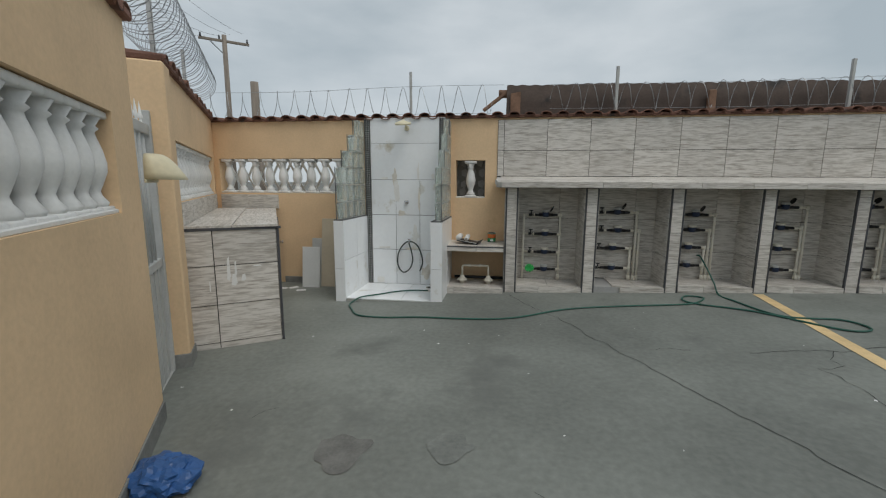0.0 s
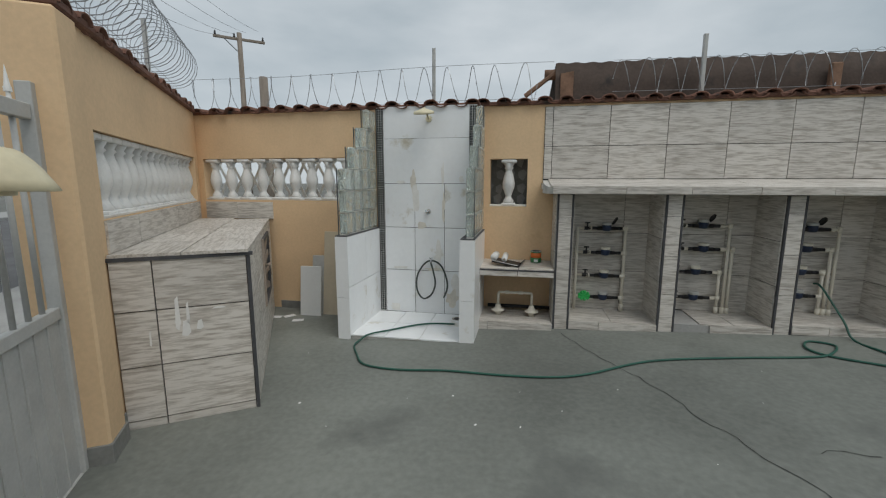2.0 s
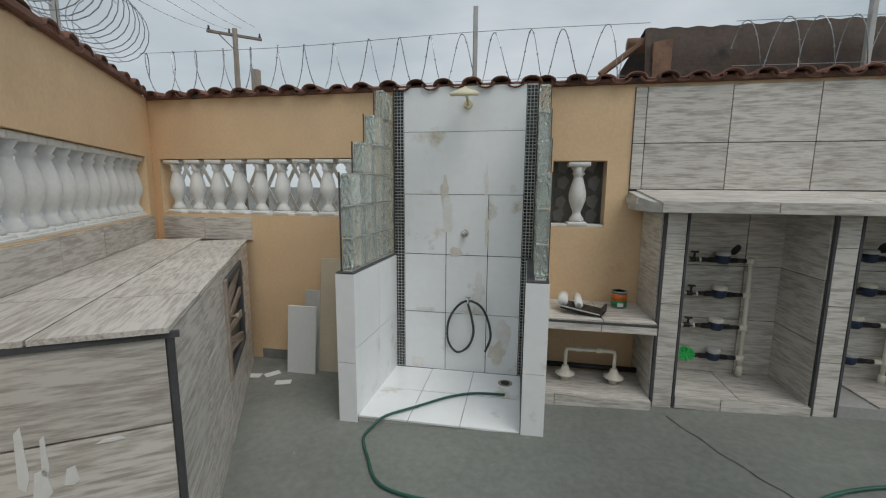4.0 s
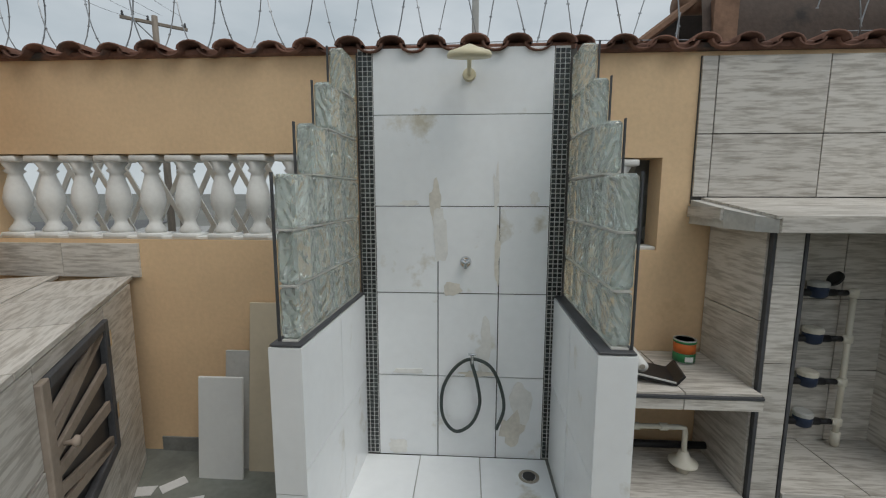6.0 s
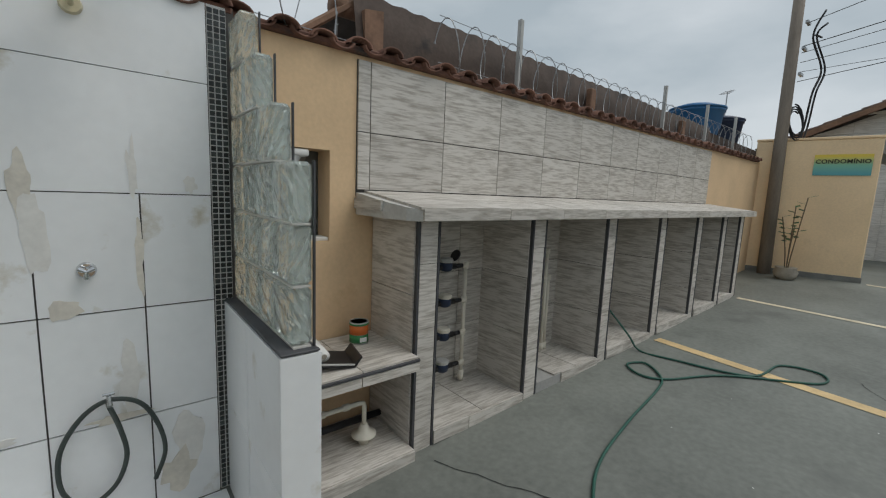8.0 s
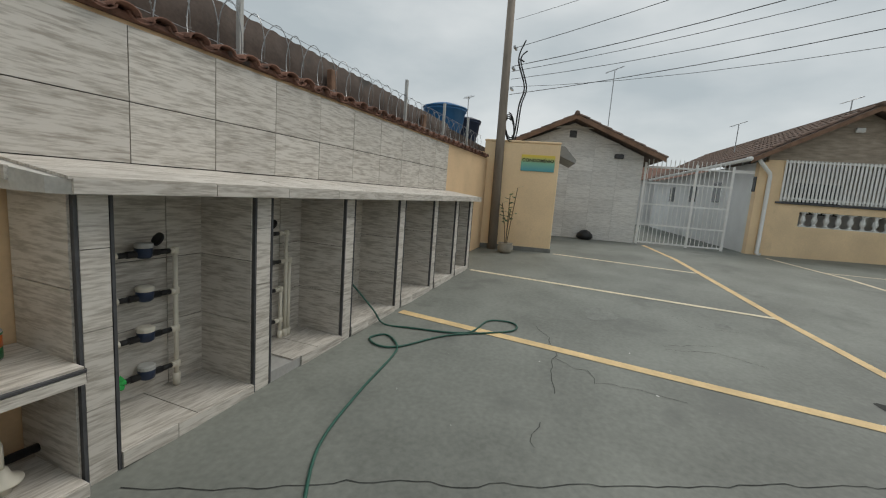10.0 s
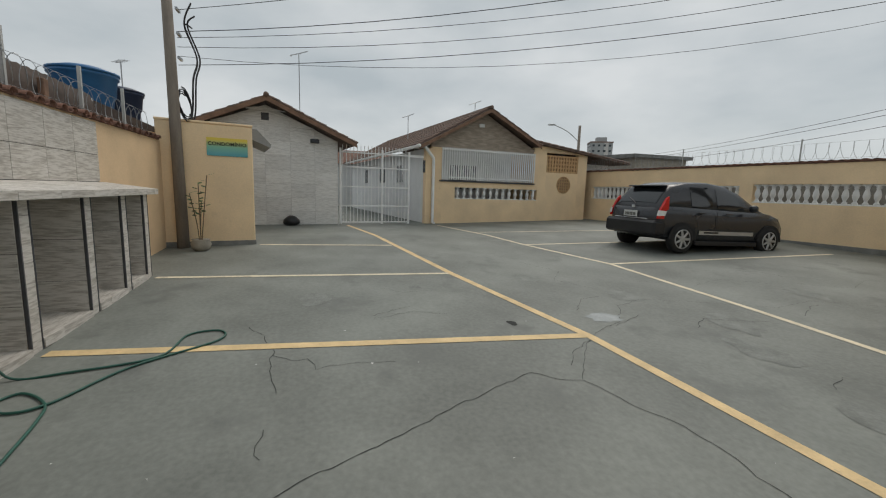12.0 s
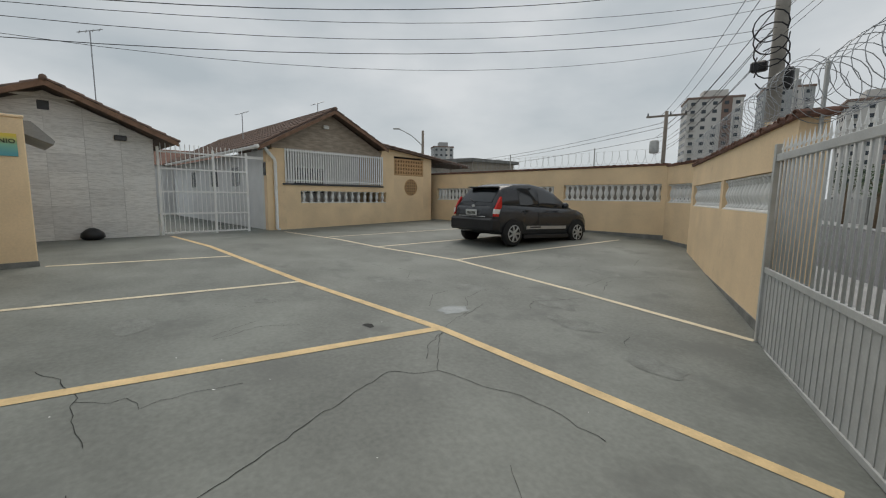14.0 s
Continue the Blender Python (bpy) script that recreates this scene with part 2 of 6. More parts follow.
def wood_tile_material(name, lo, mid, hi):
    """Wood-look ceramic: long pale streaks along the tile's own x."""
    m = bpy.data.materials.new(name)
    m.use_nodes = True
    n, l = m.node_tree.nodes, m.node_tree.links
    b = n["Principled BSDF"]
    b.inputs["Roughness"].default_value = 0.5
    tc, info, comb = n.new("ShaderNodeTexCoord"), n.new("ShaderNodeObjectInfo"), n.new("ShaderNodeCombineXYZ")
    for i in range(3):
        l.new(info.outputs["Random"], comb.inputs[i])
    va = n.new("ShaderNodeVectorMath")
    va.operation = "MULTIPLY_ADD"
    va.inputs[1].default_value = (9.0, 5.0, 7.0)
    l.new(comb.outputs[0], va.inputs[0])
    l.new(tc.outputs["Object"], va.inputs[2])
    facs = []
    for sc, detail, stretch in ((1.0, 6, (8, 80, 80)), (1.0, 4, (4.5, 26, 26)), (1.0, 4, (25, 200, 200))):
        mp, ns = n.new("ShaderNodeMapping"), n.new("ShaderNodeTexNoise")
        mp.inputs["Scale"].default_value = stretch
        ns.inputs["Scale"].default_value, ns.inputs["Detail"].default_value = sc, detail
        l.new(va.outputs[0], mp.inputs["Vector"])
        l.new(mp.outputs[0], ns.inputs["Vector"])
        facs.append(ns.outputs["Fac"])
    s1, s2 = n.new("ShaderNodeMath"), n.new("ShaderNodeMath")
    s1.operation = s2.operation = "MULTIPLY_ADD"
    l.new(facs[1], s1.inputs[0])
    s1.inputs[1].default_value = 0.7
    l.new(facs[0], s1.inputs[2])
    l.new(facs[2], s2.inputs[0])
    s2.inputs[1].default_value = 0.3
    l.new(s1.outputs[0], s2.inputs[2])
    ramp = n.new("ShaderNodeValToRGB")
    e = ramp.color_ramp.elements
    e[0].position, e[0].color = 0.74, (*lo, 1)
    e[1].position, e[1].color = 1.22, (*hi, 1)
    e[1].position = 1.0
    k = ramp.color_ramp.elements.new(0.9)
    k.color = (*mid, 1)
    half = n.new("ShaderNodeMath")
    half.operation = "MULTIPLY"
    half.inputs[1].default_value = 0.92
    l.new(s2.outputs[0], half.inputs[0])
    l.new(half.outputs[0], ramp.inputs["Fac"])
    hs, mr = n.new("ShaderNodeHueSaturation"), n.new("ShaderNodeMapRange")
    mr.inputs["To Min"].default_value, mr.inputs["To Max"].default_value = 0.92, 1.06
    l.new(info.outputs["Random"], mr.inputs["Value"])
    l.new(mr.outputs[0], hs.inputs["Value"])
    l.new(ramp.outputs["Color"], hs.inputs["Color"])
    l.new(hs.outputs["Color"], b.inputs["Base Color"])
    bp = n.new("ShaderNodeBump")
    bp.inputs["Strength"].default_value, bp.inputs["Distance"].default_value = 0.15, 0.004
    l.new(s2.outputs[0], bp.inputs["Height"])
    l.new(bp.outputs["Normal"], b.inputs["Normal"])
    return m


M_WOOD = wood_tile_material("wood_look_tile", (0.37, 0.34, 0.30), (0.515, 0.485, 0.44), (0.62, 0.59, 0.545))


def glass_block_material():
    m = bpy.data.materials.new("wavy_glass_block")
    m.use_nodes = True
    n, l = m.node_tree.nodes, m.node_tree.links
    b = n["Principled BSDF"]
    b.inputs["Base Color"].default_value = (0.90, 0.97, 0.935, 1)
    b.inputs["Roughness"].default_value, b.inputs["Transmission Weight"].default_value, b.inputs["IOR"].default_value = 0.09, 0.8, 1.3
    tc, wv = n.new("ShaderNodeTexCoord"), n.new("ShaderNodeTexWave")
    mp, info, va = n.new("ShaderNodeMapping"), n.new("ShaderNodeObjectInfo"), n.new("ShaderNodeVectorMath")
    mp.inputs["Rotation"].default_value = (0.5, 0.3, 0.4)
    l.new(tc.outputs["Object"], mp.inputs["Vector"])
    va.operation = "ADD"
    l.new(mp.outputs[0], va.inputs[0])
    l.new(info.outputs["Random"], va.inputs[1])
    wv.inputs["Scale"].default_value, wv.inputs["Distortion"].default_value, wv.inputs["Detail"].default_value = 11.0, 6.0, 2.0
    l.new(va.outputs[0], wv.inputs["Vector"])
    bp = n.new("ShaderNodeBump")
    bp.inputs["Strength"].default_value, bp.inputs["Distance"].default_value = 0.6, 0.01
    l.new(wv.outputs["Fac"], bp.inputs["Height"])
    l.new(bp.outputs["Normal"], b.inputs["Normal"])
    return m


M_GLASS = glass_block_material()


def mosaic_material():
    m = bpy.data.materials.new("black_glass_mosaic")
    m.use_nodes = True
    n, l = m.node_tree.nodes, m.node_tree.links
    b, g, r = n["Principled BSDF"], n.new("ShaderNodeNewGeometry"), n.new("ShaderNodeValToRGB")
    r.color_ramp.elements[0].color, r.color_ramp.elements[1].color = (0.012, 0.014, 0.014, 1), (0.06, 0.07, 0.068, 1)
    l.new(g.outputs["Random Per Island"], r.inputs["Fac"])
    l.new(r.outputs["Color"], b.inputs["Base Color"])
    b.inputs["Roughness"].default_value = 0.25
    return m


M_MOSAIC = mosaic_material()


def sign_material():
    m = bpy.data.materials.new("sign_gradient_print")
    m.use_nodes = True
    n, l = m.node_tree.nodes, m.node_tree.links
    b, tc, sp, r = n["Principled BSDF"], n.new("ShaderNodeTexCoord"), n.new("ShaderNodeSeparateXYZ"), n.new("ShaderNodeValToRGB")
    l.new(tc.outputs["Generated"], sp.inputs[0])
    l.new(sp.outputs["Z"], r.inputs["Fac"])
    e = r.color_ramp.elements
    e[0].position, e[0].color = 0.1, (0.10, 0.36, 0.40, 1)
    e[1].position, e[1].color = 0.9, (0.75, 0.58, 0.08, 1)
    e.new(0.5).color = (0.22, 0.50, 0.36, 1)
    l.new(r.outputs["Color"], b.inputs["Base Color"])
    b.inputs["Roughness"].default_value = 0.5
    return m


M_SIGN = sign_material()


# ---- building helpers ----
def mesh_of(name, bm, material, smooth=False):
    me = bpy.data.meshes.new(name)
    bmesh.ops.recalc_face_normals(bm, faces=bm.faces)
    bm.to_mesh(me)
    bm.free()
    me.materials.append(material)
    if smooth:
        me.polygons.foreach_set("use_smooth", [True] * len(me.polygons))
    return me


def part(name, bm, material, parent, label="", smooth=False, m=None):
    ob = new(name, mesh_of(name, bm, material, smooth))
    ob.parent = parent
    if m is not None:
        ob.matrix_local = m
    if label:
        ob["label"] = label
    return ob


def solid(name, bm, material, label, category, kind="", smooth=False, m=None, group=""):
    ob = new(name, mesh_of(name, bm, material, smooth))
    if m is not None:
        ob.matrix_world = m
    return tagged(ob, label, category, group, kind)


def thing(name, m, label, category, group="", kind=""):
    ob = new(name)
    ob.empty_display_size = 0.1
    ob.matrix_world = m
    return tagged(ob, label, category, group, kind)


def box(bm, x0, x1, y0, y1, z0, z1, bevel=0.0, m=None):
    g = bmesh.ops.create_cube(bm, size=1.0)
    vs = g["verts"]
    for v in vs:
        v.co = Vector(((x0 + x1) / 2 + v.co.x * (x1 - x0), (y0 + y1) / 2 + v.co.y * (y1 - y0), (z0 + z1) / 2 + v.co.z * (z1 - z0)))
    if bevel:
        es = list({e for v in vs for e in v.link_edges})
        r = bmesh.ops.bevel(bm, geom=es, offset=bevel, segments=1, affect="EDGES", profile=0.5)
        vs = list({v for f in r["faces"] for v in f.verts} | {v for v in vs if v.is_valid})
    if m is not None:
        bmesh.ops.transform(bm, matrix=m, verts=vs)
    return bm


def boxed(*a, **k):
    return box(bmesh.new(), *a, **k)


def prism(bm, pts, z0, z1):
    """An upright block on the plan pts."""
    lo = [bm.verts.new((x, y, z0)) for x, y in pts]
    hi = [bm.verts.new((x, y, z1)) for x, y in pts]
    bm.faces.new(lo[::-1])
    bm.faces.new(hi)
    for i in range(len(pts)):
        j = (i + 1) % len(pts)
        bm.faces.new((lo[i], lo[j], hi[j], hi[i]))
    return bm


def slab(bm, pts, y0, y1):
    """A plate whose outline pts lies in x and z, between y0 and y1."""
    a = [bm.verts.new((x, y0, z)) for x, z in pts]
    b = [bm.verts.new((x, y1, z)) for x, z in pts]
    bm.faces.new(a)
    bm.faces.new(b[::-1])
    for i in range(len(pts)):
        j = (i + 1) % len(pts)
        bm.faces.new((a[i], b[i], b[j], a[j]))
    return bm


def rod(bm, p, q, r, r2=None, seg=10):
    p, q = Vector(p), Vector(q)
    d = q - p
    m = Matrix.Translation((p + q) / 2) @ d.to_track_quat("Z", "Y").to_matrix().to_4x4()
    bmesh.ops.create_cone(bm, cap_ends=True, segments=seg, radius1=r, radius2=r if r2 is None else r2, depth=d.length, matrix=m)
    return bm


def lathe(bm, profile, seg=14, m=None):
    rings = []
    for r, z in profile:
        rings.append([bm.verts.new((r * math.cos(2 * math.pi * i / seg), r * math.sin(2 * math.pi * i / seg), z)) for i in range(seg)])
    for a, b in zip(rings, rings[1:]):
        for i in range(seg):
            j = (i + 1) % seg
            bm.faces.new((a[i], a[j], b[j], b[i]))
    bm.faces.new(rings[0][::-1])
    bm.faces.new(rings[-1])
    if m is not None:
        bmesh.ops.transform(bm, matrix=m, verts=[v for r in rings for v in r])
    return bm


def smooth_path(pts, n=8):
    """A Catmull-Rom line through pts."""
    pts = [Vector(p) for p in pts]
    out = []
    for i in range(len(pts) - 1):
        a, b, c, d = pts[max(i - 1, 0)], pts[i], pts[i + 1], pts[min(i + 2, len(pts) - 1)]
        for k in range(n):
            t = k / n
            out.append(0.5 * ((2 * b) + (c - a) * t + (2 * a - 5 * b + 4 * c - d) * t * t + (3 * b - a - 3 * c + d) * t ** 3))
    return out + [pts[-1]]


def tube(bm, pts, r, seg=8):
    """A tube of radius r along pts."""
    pts = [Vector(p) for p in pts]
    rings = []
    side = None
    for i, p in enumerate(pts):
        d = (pts[min(i + 1, len(pts) - 1)] - pts[max(i - 1, 0)]).normalized()
        if side is None:
            side = d.orthogonal().normalized()
        side = (side - d * side.dot(d)).normalized()
        up = d.cross(side)
        rings.append([bm.verts.new(p + r * (math.cos(2 * math.pi * k / seg) * side + math.sin(2 * math.pi * k / seg) * up)) for k in range(seg)])
    for a, b in zip(rings, rings[1:]):
        for k in range(seg):
            j = (k + 1) % seg
            bm.faces.new((a[k], a[j], b[j], b[k]))
    bm.faces.new(rings[0][::-1])
    bm.faces.new(rings[-1])
    return bm


PLATES = {}


def plate_mesh(w, h, t, material):
    key = (round(w, 3), round(h, 3), round(t, 3), material.name)
    if key not in PLATES:
        PLATES[key] = mesh_of("tile", boxed(-w / 2, w / 2, -t / 2, t / 2, -h / 2, h / 2), material)
    return PLATES[key]


def tiles(parent, m, xs, zs, material=None, t=0.012, gap=0.005, name="tile", skip=()):
    """Tiles between the lines xs and zs on the plane y = 0 of m (in the parent's space), facing -y."""
    for i, (xa, xb) in enumerate(zip(xs, xs[1:])):
        for j, (za, zb) in enumerate(zip(zs, zs[1:])):
            if (i, j) in skip:
                continue
            ob = new(name, plate_mesh(xb - xa - gap, zb - za - gap, t, material or M_WOOD))
            ob.parent = parent
            wob = random.uniform(-0.0012, 0.0012)
            ob.matrix_local = m @ Matrix.Translation(((xa + xb) / 2, -t / 2 + wob, (za + zb) / 2))


def steps(a, b, d):
    """Lines from a to b, d apart, with the rest at the end."""
    out = [a]
    while out[-1] + d < b - 0.02:
        out.append(out[-1] + d)
    return out + [b]


def ground_z(x, y):
    """The yard rises from the gate towards the houses."""
    return max(-0.14, min(0.30, -0.14 + (x + 2) * 0.04)) + 0.02 * max(0.0, 2 - y)


def wall_with_openings(name, m, x0, x1, z0, z1, thick, holes, material, label, bottom=None):
    """A wall with its inner face on y = 0 of m; holes: (xa, xb, za, zb)."""
    bm = bmesh.new()
    cuts = sorted({x0, x1, *[h[0] for h in holes], *[h[1] for h in holes]})
    for a, b in zip(cuts, cuts[1:]):
        mid = (a + b) / 2
        hs = sorted([h for h in holes if h[0] < mid < h[1]], key=lambda h: h[2])
        z = z0
        for h in hs:
            if h[2] > z:
                box(bm, a, b, 0, thick, z, h[2])
            z = h[3]
        if z < z1:
            box(bm, a, b, 0, thick, z, z1)
    return solid(name, bm, material, label, "wall", "structure", m=m)


def barrel_tile_mesh(length=0.36, r=0.075, taper=0.8, thick=0.014, seg=8, up=1):
    bm = bmesh.new()
    rows = []
    for y, k in ((-length / 2, 1.0), (length / 2, taper)):
        ring = []
        for rr in (r * k, r * k - thick):
            ring.append([bm.verts.new((rr * math.cos(math.pi * i / seg), y, up * rr * math.sin(math.pi * i / seg) * 0.62)) for i in range(seg + 1)])
        rows.append(ring)
    (a, b), (c, d) = rows
    for i in range(seg):
        bm.faces.new((a[i], a[i + 1], c[i + 1], c[i]))
        bm.faces.new((b[i], d[i], d[i + 1], b[i + 1]))
        bm.faces.new((a[i], b[i], b[i + 1], a[i + 1]))
        bm.faces.new((c[i], c[i + 1], d[i + 1], d[i]))
    return mesh_of("roof_tile", bm, M_ROOF, True)


TILE_UP, TILE_PAN = barrel_tile_mesh(), barrel_tile_mesh(0.34, 0.07, 0.9, up=-1)


def cap_tiles(parent, x0, x1, z, thick, pitch=0.2, slope=-4):
    """A course of barrel tiles along a wall's top, in the wall's space."""
    n = int((x1 - x0) / pitch)
    for i in range(n):
        x = x0 + (i + 0.5) * (x1 - x0) / n
        for me, dx, dz in ((TILE_UP, 0, 0.035), (TILE_PAN, pitch / 2, 0.05)):
            if me is TILE_PAN and i == n - 1:
                continue
            ob = new("roof_tile", me)
            ob.parent = parent
            ob.matrix_local = pose(x + dx, thick / 2 + 0.035 + random.uniform(-0.012, 0.012), z + dz, -slope + random.uniform(-2, 2), random.uniform(-2, 2), random.uniform(-2.5, 2.5))


def baluster_mesh():
    bm = bmesh.new()
    box(bm, -0.075, 0.075, -0.06, 0.06, 0.0, 0.028, 0.006)
    box(bm, -0.08, 0.08, -0.065, 0.065, 0.407, 0.44, 0.006)
    lathe(bm, [(0.052, 0.028), (0.058, 0.045), (0.035, 0.075), (0.03, 0.095), (0.045, 0.13), (0.063, 0.175), (0.066, 0.215), (0.055, 0.27), (0.037, 0.325), (0.033, 0.345), (0.05, 0.36), (0.038, 0.372), (0.06, 0.407)], 14)
    return mesh_of("baluster", bm, M_PLASTER, True)


BAL = baluster_mesh()


def balusters(parent, x0, x1, z0, z1, thick, pitch=0.19):
    """Balusters and a bottom rail in an opening of a wall, in the wall's space."""
    n = max(1, round((x1 - x0) / pitch))
    for i in range(n):
        ob = new("baluster", BAL)
        ob.parent = parent
        ob.matrix_local = Matrix.Translation((x0 + (i + 0.5) * (x1 - x0) / n, thick * 0.42, z0 + 0.006)) @ Matrix.Diagonal((1, 1, (z1 - z0 - 0.012) / 0.44, 1))
    part("baluster_rail", boxed(x0, x1, 0.012, thick - 0.015, z0, z0 + 0.02, 0.004), M_PLASTER, parent)


def coil(name, m, length, radius, pitch, z, squash=1.0, wire=0.0035, barbs=True, drift=0.25):
    """A razor wire helix along x of m, with its little blades, and two straight strands."""
    bm = bmesh.new()
    n = int(length / pitch)
    seg = 20
    pts = []
    for k in range(n * seg + 1):
        a = 2 * math.pi * k / seg
        wob = noise.noise((k * 0.05, z, length)) * drift
        pts.append((pitch * k / seg + wob * pitch, math.cos(a) * radius * squash, z + math.sin(a) * radius * (1 + 0.35 * wob)))
    tube(bm, pts, wire, 4)
    holder = thing(name, m, "thin galvanised coil of razor wire above the wall", "razor wire")
    part("wire_coil", bm, M_WIRE, holder)
    if barbs:
        bm = bmesh.new()
        for k in range(0, len(pts), 3):
            p = Vector(pts[k])
            box(bm, p.x - 0.008, p.x + 0.008, p.y - 0.001, p.y + 0.001, p.z - 0.003, p.z + 0.003)
        tagged(part("barbs", bm, M_WIRE, holder), kind="stuff")
    for zz in (z - radius * 0.85, z + radius):
        bm = tube(bmesh.new(), smooth_path([(0, 0, zz), (length * 0.33, 0, zz - 0.02), (length * 0.7, 0, zz + 0.01), (length, 0, zz)], 4), 0.0025, 4)
        part("strand", bm, M_WIRE, holder)
    return holder


# ---- large structure ----
W = pose(0.28, 0.9, 0, 0, 0, 119)        # street wall: x runs along it, y to the street
W1 = pose(0.252, 1.283, 0, 0, 0, 121)    # the street wall past the wide gate, slightly turned
A = pose(-3.985, 8.66, 0)                # back wall behind the shower
B = pose(-0.1, 8.735, 0)                 # long back wall of the meter bays
PW = pose(13.7, -4.6, 0, 0, 0, 187.1) @ Matrix.Diagonal((1, 1, 1, 1))
G1 = pose(12.2, 5.5, 0, 0, 0, -82)       # gable front of the tiled house
F2 = pose(12.6, 2.4, 0, 0, 0, -83.3)     # front of the porch house


def yard_floor():
    bm = bmesh.new()
    xs = [-4.5 + 0.5 * i for i in range(64)] + [30, 36, 45]
    ys = [-7.5 + 0.5 * i for i in range(35)]
    grid = [[bm.verts.new((x, y, ground_z(x, y))) for y in ys] for x in xs]
    for i in range(len(xs) - 1):
        for j in range(len(ys) - 1):
            bm.faces.new((grid[i][j], grid[i + 1][j], grid[i + 1][j + 1], grid[i][j + 1]))
    for p, q in (((0.28, 0.9), (0.875, 0.485)), ((4.4, -5.75), (-0.124, 0.992)), ((4.4, -5.75), (0.68, 0.73))):
        nrm = Vector((q[0], q[1], 0))
        bmesh.ops.bisect_plane(bm, geom=bm.verts[:] + bm.edges[:] + bm.faces[:], plane_co=Vector((p[0], p[1], 0)) - nrm * 0.1, plane_no=nrm, clear_inner=True)
    return solid("floor", bm, M_FLOOR, "worn grey-green painted concrete yard floor with cracks", "floor", "structure")


floor = yard_floor()


def strip(name, pts, width, material, lift, label, parent=floor, jitter=0.0):
    """A thin layer on the floor along pts."""
    pts = [Vector((*p, 0)) for p in pts]
    line = []
    for a, b in zip(pts, pts[1:]):
        n = max(2, int((b - a).length / (0.06 if jitter else 0.2)))
        line += [a.lerp(b, i / n) for i in range(n)]
    line.append(pts[-1])
    if jitter:
        for i, p in enumerate(line[1:-1], 1):
            p += Vector((noise.noise((p.x * 6, p.y * 6, 3)) + 0.4 * noise.noise((p.x * 21, p.y * 21, 3)), noise.noise((p.x * 6, p.y * 6, 9)) + 0.4 * noise.noise((p.x * 21, p.y * 21, 7)), 0)) * jitter
    bm = bmesh.new()
    rows = []
    for i, p in enumerate(line):
        d = (line[min(i + 1, len(line) - 1)] - line[max(i - 1, 0)]).normalized()
        s = Vector((-d.y, d.x, 0)) * width / 2
        if jitter:
            s = s * (0.45 + 0.9 * abs(noise.noise((p.x * 9, p.y * 9, 1))) + 0.2)
        rows.append([bm.verts.new((q.x, q.y, ground_z(q.x, q.y) + lift)) for q in (p - s, p + s)])
    for a, b in zip(rows, rows[1:]):
        bm.faces.new((a[0], b[0], b[1], a[1]))
    return part(name, bm, material, parent, label)


strip("paint_line", [(11.8, 5.2), (5.0, 4.15), (2.32, 3.61), (-0.75, 3.36)], 0.105, M_YELLOW, 0.004, "worn yellow painted parking line")
strip("paint_line", [(11.8, 2.34), (9.67, 2.0), (7.43, 1.6), (5.25, 1.0), (2.6, 1.0), (0.28, 1.1)], 0.09, M_CREAM, 0.004, "worn pale painted parking line")
strip("paint_line", [(2.87, 8.2), (2.34, 3.64)], 0.11, M_YELLOW, 0.0045, "worn yellow painted parking line")
strip("paint_line", [(5.3, 8.2), (5.02, 4.2)], 0.085, M_CREAM, 0.0045, "worn pale painted parking line")
strip("paint_line", [(7.82, 7.2), (7.58, 4.62)], 0.085, M_CREAM, 0.0045, "worn pale painted parking line")
strip("paint_line", [(9.6, 1.98), (9.3, -2.3), (9.2, -4.8)], 0.085, M_CREAM, 0.0045, "worn pale painted parking line")
strip("paint_line", [(7.42, 1.58), (7.33, -0.8), (7.25, -4.9)], 0.085, M_CREAM, 0.0045, "worn pale painted parking line")
strip("paint_line", [(5.25, 0.99), (5.07, -4.7)], 0.085, M_CREAM, 0.0045, "worn pale painted parking line")
